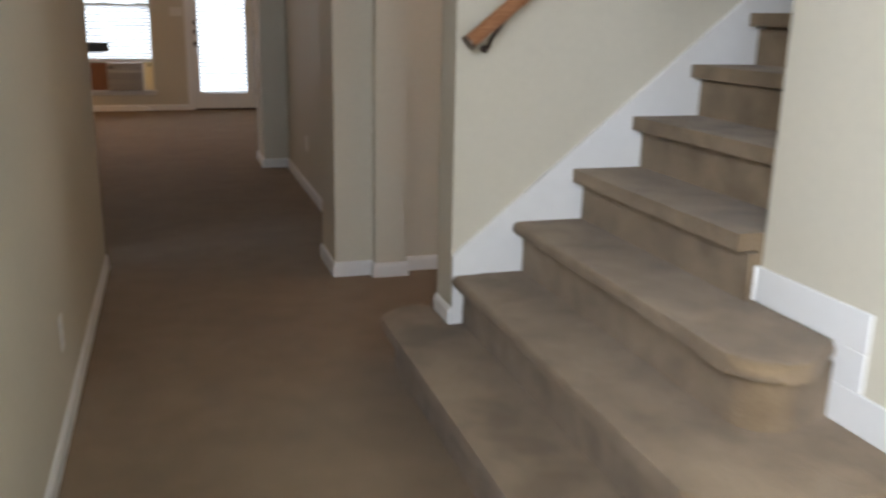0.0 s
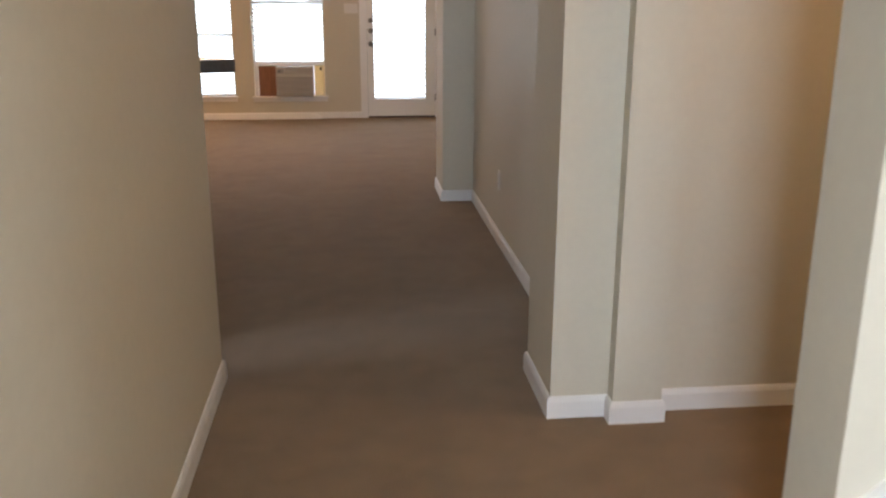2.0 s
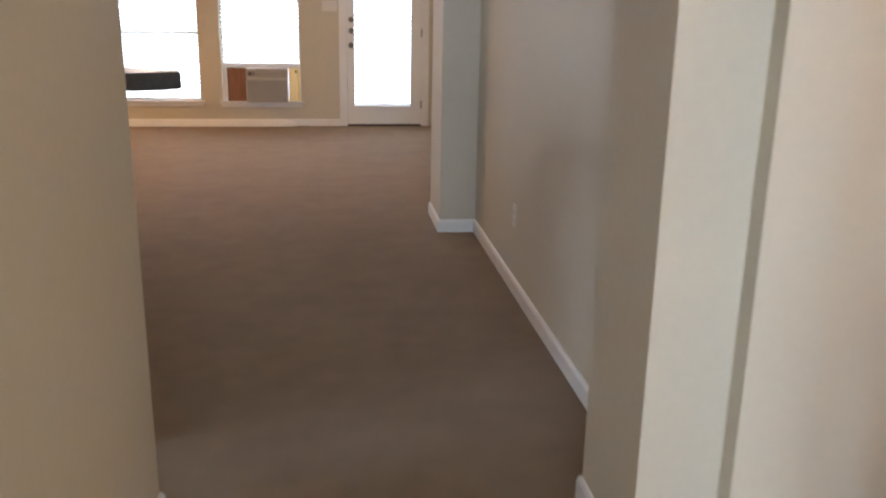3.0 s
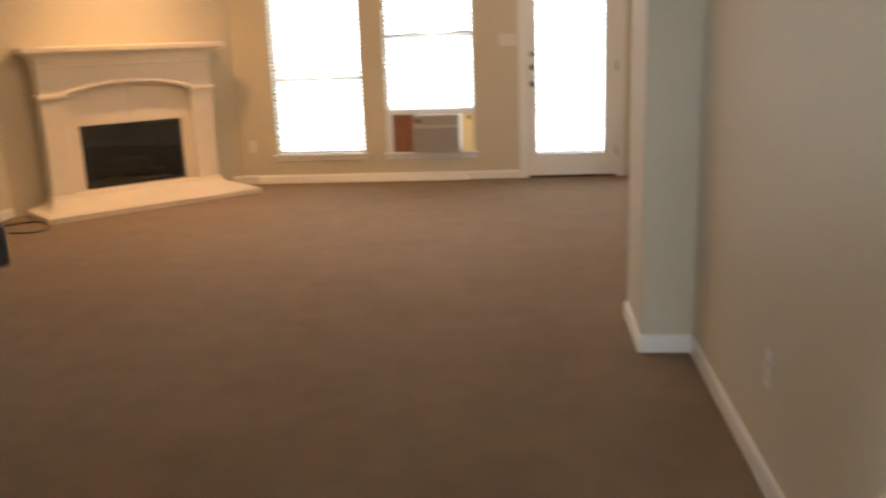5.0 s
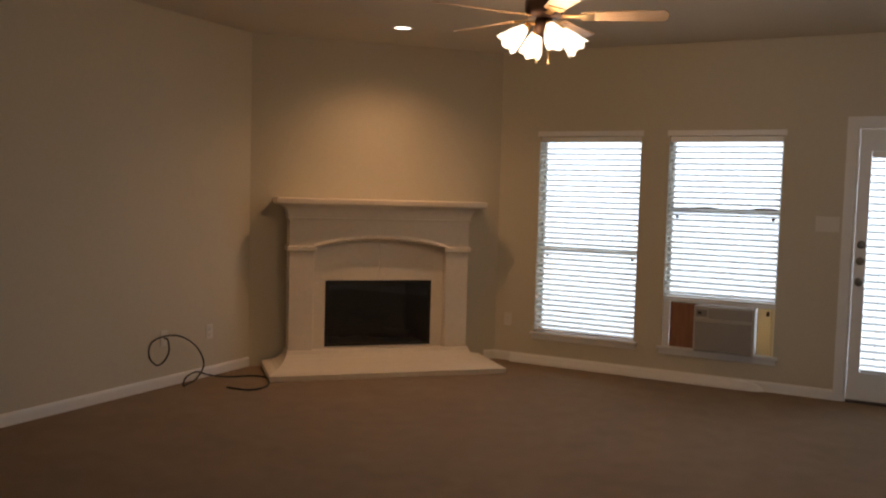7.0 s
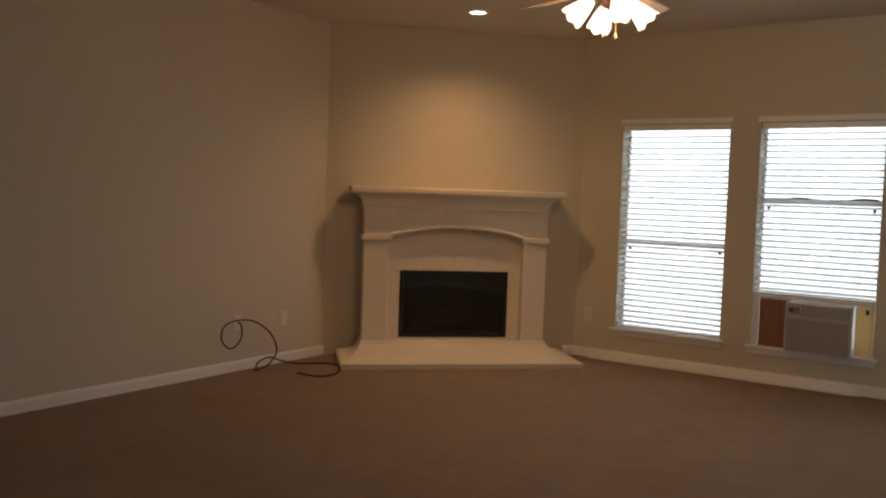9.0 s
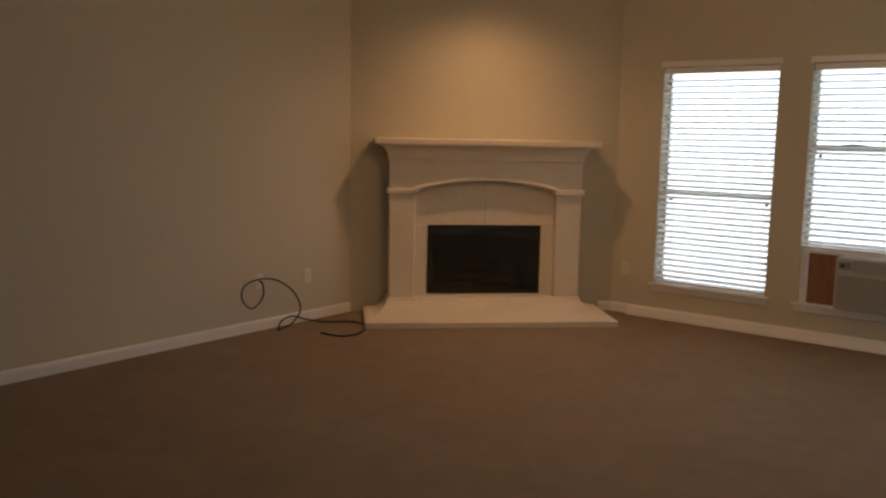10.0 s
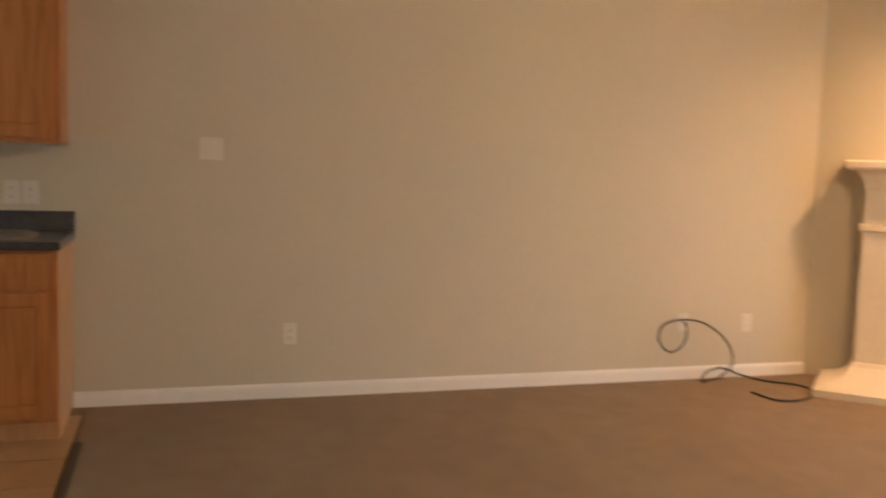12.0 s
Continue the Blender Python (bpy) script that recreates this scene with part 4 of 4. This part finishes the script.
# ---- wall plates ----
def plate(name, place, turn, w, h, label, category, kind="outlet", group=""):
    """Wall plate; its face looks along -y before the turn."""
    t = thing(name, place, label, category, group=group, turn=turn)
    m = pose(*place, 0, 0, turn)

    def put(nm, bm, material, parent):
        bmesh.ops.transform(bm, matrix=m, verts=bm.verts)
        return part(nm, bm, material, parent)
    p = put("plate", box_bm(-w / 2, w / 2, -0.006, 0.0, -h / 2, h / 2, 0.003), PLASTIC, t)
    if kind == "outlet":
        for dz in (-0.02, 0.02):
            s = put("socket", box_bm(-0.016, 0.016, -0.009, -0.005, dz - 0.013, dz + 0.013, 0.003), PLASTIC, p)
            s.name = "receptacle"
            bm = bmesh.new()
            for dx in (-0.0065, 0.0065):
                add_box(bm, dx - 0.001, dx + 0.001, -0.0094, -0.0086, dz - 0.002, dz + 0.006)
            add_box(bm, -0.002, 0.002, -0.0094, -0.0086, dz - 0.009, dz - 0.006)
            bmesh.ops.transform(bm, matrix=m, verts=bm.verts)
            part("slots", bm, BLACK, p)
    elif kind == "switch":
        n = max(1, round(w / 0.05))
        for i in range(n):
            x = (i - (n - 1) / 2) * 0.046
            put("rocker", box_bm(x - 0.010, x + 0.010, -0.010, -0.005, -0.022, 0.022, 0.002), PLASTIC, p)
    elif kind == "jack":
        bm = cyl_bm((0, 0.0, 0), (0, -0.018, 0), 0.0055, seg=12)
        put("connector", bm, NICKEL, p)
    return t


plate("light_switch", (0.505, YB, 1.325), 0, 0.165, 0.115, "white triple light switch beside the glazed door", "light switch", "switch")
plate("wall_outlet", (WX, 9.631, 0.351), 90, 0.072, 0.115, "white wall socket near the fireplace", "socket", group="wall sockets")
plate("cable_outlet", (WX, 9.160, 0.362), 90, 0.072, 0.115, "white cable outlet with a black lead plugged in", "socket", "jack")
plate("wall_outlet", (WX, OUT2[0], OUT2[1]), 90, 0.072, 0.115, "white wall socket low on the beige wall", "socket", group="wall sockets")
plate("light_switch", (WX, LSW[0], LSW[1]), 90, 0.118, 0.115, "white double light switch on the beige wall", "light switch", "switch")
plate("wall_outlet", (1.371, 5.66, 0.377), -90, 0.072, 0.115, "white wall socket in the hallway", "socket", group="wall sockets")
plate("wall_outlet", (0.009, 1.91, 0.330), 90, 0.072, 0.115, "white wall socket at the hallway entrance", "socket", group="wall sockets")
plate("wall_outlet", (-2.07, YB, 0.37), 0, 0.072, 0.115, "white wall socket between fireplace and window", "socket", group="wall sockets")

# ---- loose coaxial cable ----
cb = thing("coaxial_cable", (-3.557, 9.295, 0.000), "black coaxial cable looping from the wall onto the carpet", "cable")
pts = [(-3.722, 9.161, 0.363), (-3.692, 9.155, 0.355), (-3.667, 9.145, 0.280), (-3.657, 9.091, 0.215), (-3.657, 9.016, 0.196), (-3.657, 8.945, 0.270), (-3.667, 8.977, 0.360), (-3.677, 9.117, 0.389), (-3.667, 9.272, 0.365), (-3.657, 9.424, 0.259), (-3.647, 9.481, 0.125), (-3.637, 9.395, 0.035), (-3.627, 9.292, 0.014), (-3.617, 9.239, 0.010), (-3.627, 9.276, 0.065), (-3.637, 9.395, 0.085), (-3.657, 9.555, 0.030), (-3.565, 9.665, 0.009), (-3.425, 9.815, 0.007), (-3.265, 9.780, 0.007), (-3.125, 9.580, 0.007), (-3.150, 9.420, 0.007), (-3.340, 9.395, 0.007)]
part("lead", tube_bm(smooth_curve(pts, 8), 0.0062, 8), RUBBER, cb, soft=True)
part("plug", cyl_bm((-3.739, 9.161, 0.363), (-3.707, 9.158, 0.360), 0.0075, seg=12), NICKEL, cb)

# ---- breakfast bar ----
bar = thing("breakfast_bar", (-1.2, 4.2, 1.130), "dark laminate breakfast bar top with mitred end", "bar counter")
bm = prism_bm(rounded([(-2.62, 3.935), (-0.14, 3.935), (0.100, 4.075), (-0.34, 4.450), (-2.62, 4.450)], [0, 0, 0.012, 0.05, 0]), 1.130, 1.176)
bmesh.ops.bevel(bm, geom=[e for e in bm.edges if abs(e.verts[0].co.z - e.verts[1].co.z) < 1e-4], offset=0.005, segments=2, affect='EDGES', profile=0.5)
part("top", bm, COUNTER, bar)

# ---- kitchen cabinets on the left wall ----
KY = CABY
base = thing("base_cabinet", (WX + 0.3, KY - 0.3, 0), "honey-stained wooden base cabinet with a drawer over a door", "cabinet")
CT = COUNTER_Z
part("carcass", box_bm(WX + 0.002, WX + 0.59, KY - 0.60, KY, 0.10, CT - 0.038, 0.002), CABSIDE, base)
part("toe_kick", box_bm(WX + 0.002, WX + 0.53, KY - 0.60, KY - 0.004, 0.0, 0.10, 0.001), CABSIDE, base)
part("face_frame", wall_bm('y', WX + 0.588, WX + 0.608, KY - 0.60, KY, 0.10, CT - 0.038, [(KY - 0.56, KY - 0.04, 0.14, 0.66), (KY - 0.56, KY - 0.04, 0.70, CT - 0.07)]), CABWOOD, base)


def cab_door(parent, x, y0, y1, z0, z1, name="door"):
    """Frame-and-panel front, facing +x."""
    fr = part(name, wall_bm('y', x, x + 0.019, y0, y1, z0, z1, [(y0 + 0.055, y1 - 0.055, z0 + 0.055, z1 - 0.055)] if z1 - z0 > 0.2 else []), CABWOOD, parent)
    if z1 - z0 > 0.2:
        bm = box_bm(x + 0.003, x + 0.016, y0 + 0.054, y1 - 0.054, z0 + 0.054, z1 - 0.054, 0.010)
        part("panel", bm, CABWOOD, fr)
    return fr


cab_door(base, WX + 0.609, KY - 0.575, KY - 0.028, 0.125, 0.672)
cab_door(base, WX + 0.609, KY - 0.575, KY - 0.028, 0.690, CT - 0.055, "drawer")
b2 = thing("base_cabinet", (WX + 0.3, KY - 1.1, 0), "honey-stained wooden base cabinet under the worktop", "cabinet")
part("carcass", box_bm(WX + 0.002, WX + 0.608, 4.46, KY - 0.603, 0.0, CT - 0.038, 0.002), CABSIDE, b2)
cab_door(b2, WX + 0.609, KY - 1.17, KY - 0.63, 0.125, 0.672)
top = thing("worktop", (WX + 0.3, KY - 0.6, CT), "dark laminate kitchen worktop with a raised backsplash", "worktop")
part("slab", box_bm(WX + 0.002, WX + 0.640, 4.44, KY + 0.012, CT - 0.037, CT, 0.004), COUNTER, top)
part("backsplash", box_bm(WX + 0.002, WX + 0.022, 4.44, KY + 0.012, CT + 0.001, CT + 0.102, 0.003), COUNTER, top)
sk = thing("sink", (WX + 0.33, KY - 0.62, CT), "brushed steel sink set in the worktop", "sink")
bm = bmesh.new()
prof = [(0.27, 0.001), (0.265, 0.012), (0.25, 0.016), (0.232, 0.012), (0.225, 0.002)]
out = []
for r, z in prof:
    out.append([bm.verts.new((WX + 0.335 + (r - 0.06) * (abs(math.cos(t)) ** 0.4) * math.copysign(1, math.cos(t)), KY - 0.46 + (r + 0.07) * (abs(math.sin(t)) ** 0.4) * math.copysign(1, math.sin(t)), CT + z)) for t in [2 * math.pi * i / 40 for i in range(40)]])
for p, q in zip(out, out[1:]):
    for i in range(40):
        bm.faces.new((p[i], p[(i + 1) % 40], q[(i + 1) % 40], q[i]))
bm.faces.new(out[-1])
part("rim", bm, SINKM, sk, soft=True)
up = thing("wall_cabinet", (WX + 0.15, KY - 0.3, UPZ), "honey-stained wooden wall cabinet", "cabinet")
part("carcass", box_bm(WX + 0.002, WX + 0.30, KY - 0.62, KY - UPO, UPZ, 2.20, 0.002), CABWOOD, up)
part("face_frame", wall_bm('y', WX + 0.299, WX + 0.319, KY - 0.62, KY - UPO, UPZ - 0.006, 2.20, [(KY - 0.58, KY - 0.09, UPZ + 0.05, 2.15)]), CABWOOD, up)
cab_door(up, WX + 0.320, KY - 0.60, KY - UPO - 0.03, UPZ + 0.02, 2.175)
plate("wall_outlet", (WX, KY - 0.19, CT + 0.19), 90, 0.072, 0.115, "white wall socket over the worktop", "socket", group="wall sockets")
plate("wall_outlet", (WX, KY - 0.275, CT + 0.19), 90, 0.072, 0.115, "white wall socket over the worktop", "socket", group="wall sockets")

# ---- outside ----
structure("ground", box_bm(-60, 60, YB + 0.2, 90, -0.5, -0.15), GRASS, "lawn outside the windows", "ground")
bd = mesh_ob("backdrop", box_bm(-30, 30, 60, 60.1, -0.5, 25), CREAM)
tagged(bd, "hazy bright garden distance", "backdrop", kind="structure")
fw = thing("window_3", (0.6, -4.56, 0.15), "white entry window behind the walk", "window", kind="structure")
part("window_frame", wall_bm('x', -4.60, -4.54, 0.0, 1.2, 0.15, 2.35, [(0.04, 0.58, 0.19, 2.31), (0.62, 1.16, 0.19, 2.31)]), TRIM, fw)
for x0, x1 in ((0.04, 0.58), (0.62, 1.16)):
    p = part("pane", box_bm(x0, x1, -4.575, -4.569, 0.19, 2.31), GLASS, fw)
    p.visible_shadow = False

sw_ = thing("window_4", (-0.07, -1.75, 1.35), "white side window lighting the entry", "window", kind="structure")
part("window_frame", wall_bm('y', -0.11, -0.05, -2.9, -0.6, 1.35, 2.60, [(-2.86, -1.77, 1.39, 2.56), (-1.73, -0.64, 1.39, 2.56)]), TRIM, sw_)
for y0, y1 in ((-2.86, -1.77), (-1.73, -0.64)):
    p = part("pane", box_bm(-0.085, -0.079, y0, y1, 1.39, 2.56), GLASS, sw_)
    p.visible_shadow = False

kw = thing("window_5", (WX - 0.06, 2.8, 1.15), "white kitchen window", "window", kind="structure")
part("window_frame", wall_bm('y', WX - 0.10, WX - 0.04, 2.0, 3.6, 1.15, 2.15, [(2.04, 2.78, 1.19, 2.11), (2.82, 3.56, 1.19, 2.11)]), TRIM, kw)
for y0, y1 in ((2.04, 2.78), (2.82, 3.56)):
    p = part("pane", box_bm(WX - 0.075, WX - 0.069, y0, y1, 1.19, 2.11), GLASS, kw)
    p.visible_shadow = False

# ---- kitchen floor tiles ----
structure("floor_kitchen", box_bm(TX0, TX1, TY0, TY1, -0.12, -0.006), GROUT, "grouted bed of the kitchen tile floor", "floor")
tl = thing("kitchen_tiles", ((TX0 + TX1) / 2, (TY0 + TY1) / 2, -0.006), "tan ceramic kitchen floor tiles", "tile floor", kind="structure")
me = bpy.data.meshes.new("tile")
T = 0.33
bm = box_bm(-T / 2 + 0.003, T / 2 - 0.003, -T / 2 + 0.003, T / 2 - 0.003, -0.006, 0.002, 0.002, 1)
bm.to_mesh(me)
bm.free()
me.materials.append(TILE)
y = TY1 - T / 2 - 0.02
while y > TY0:
    x = TX1 - T / 2 - 0.02
    while x > TX0:
        t_ = new("tile", me)
        t_.parent = tl
        t_.matrix_parent_inverse = tl.matrix_world.inverted()
        t_.matrix_basis = pose(x, y, 0.0)
        x -= T
    y -= T
structure("threshold_strip", box_bm(TX0 + 0.62, TX1 + 0.02, TY1 - 0.018, TY1 + 0.022, 0.0, 0.009, 0.004), STRIP, "dark strip where tile meets carpet", "trim")
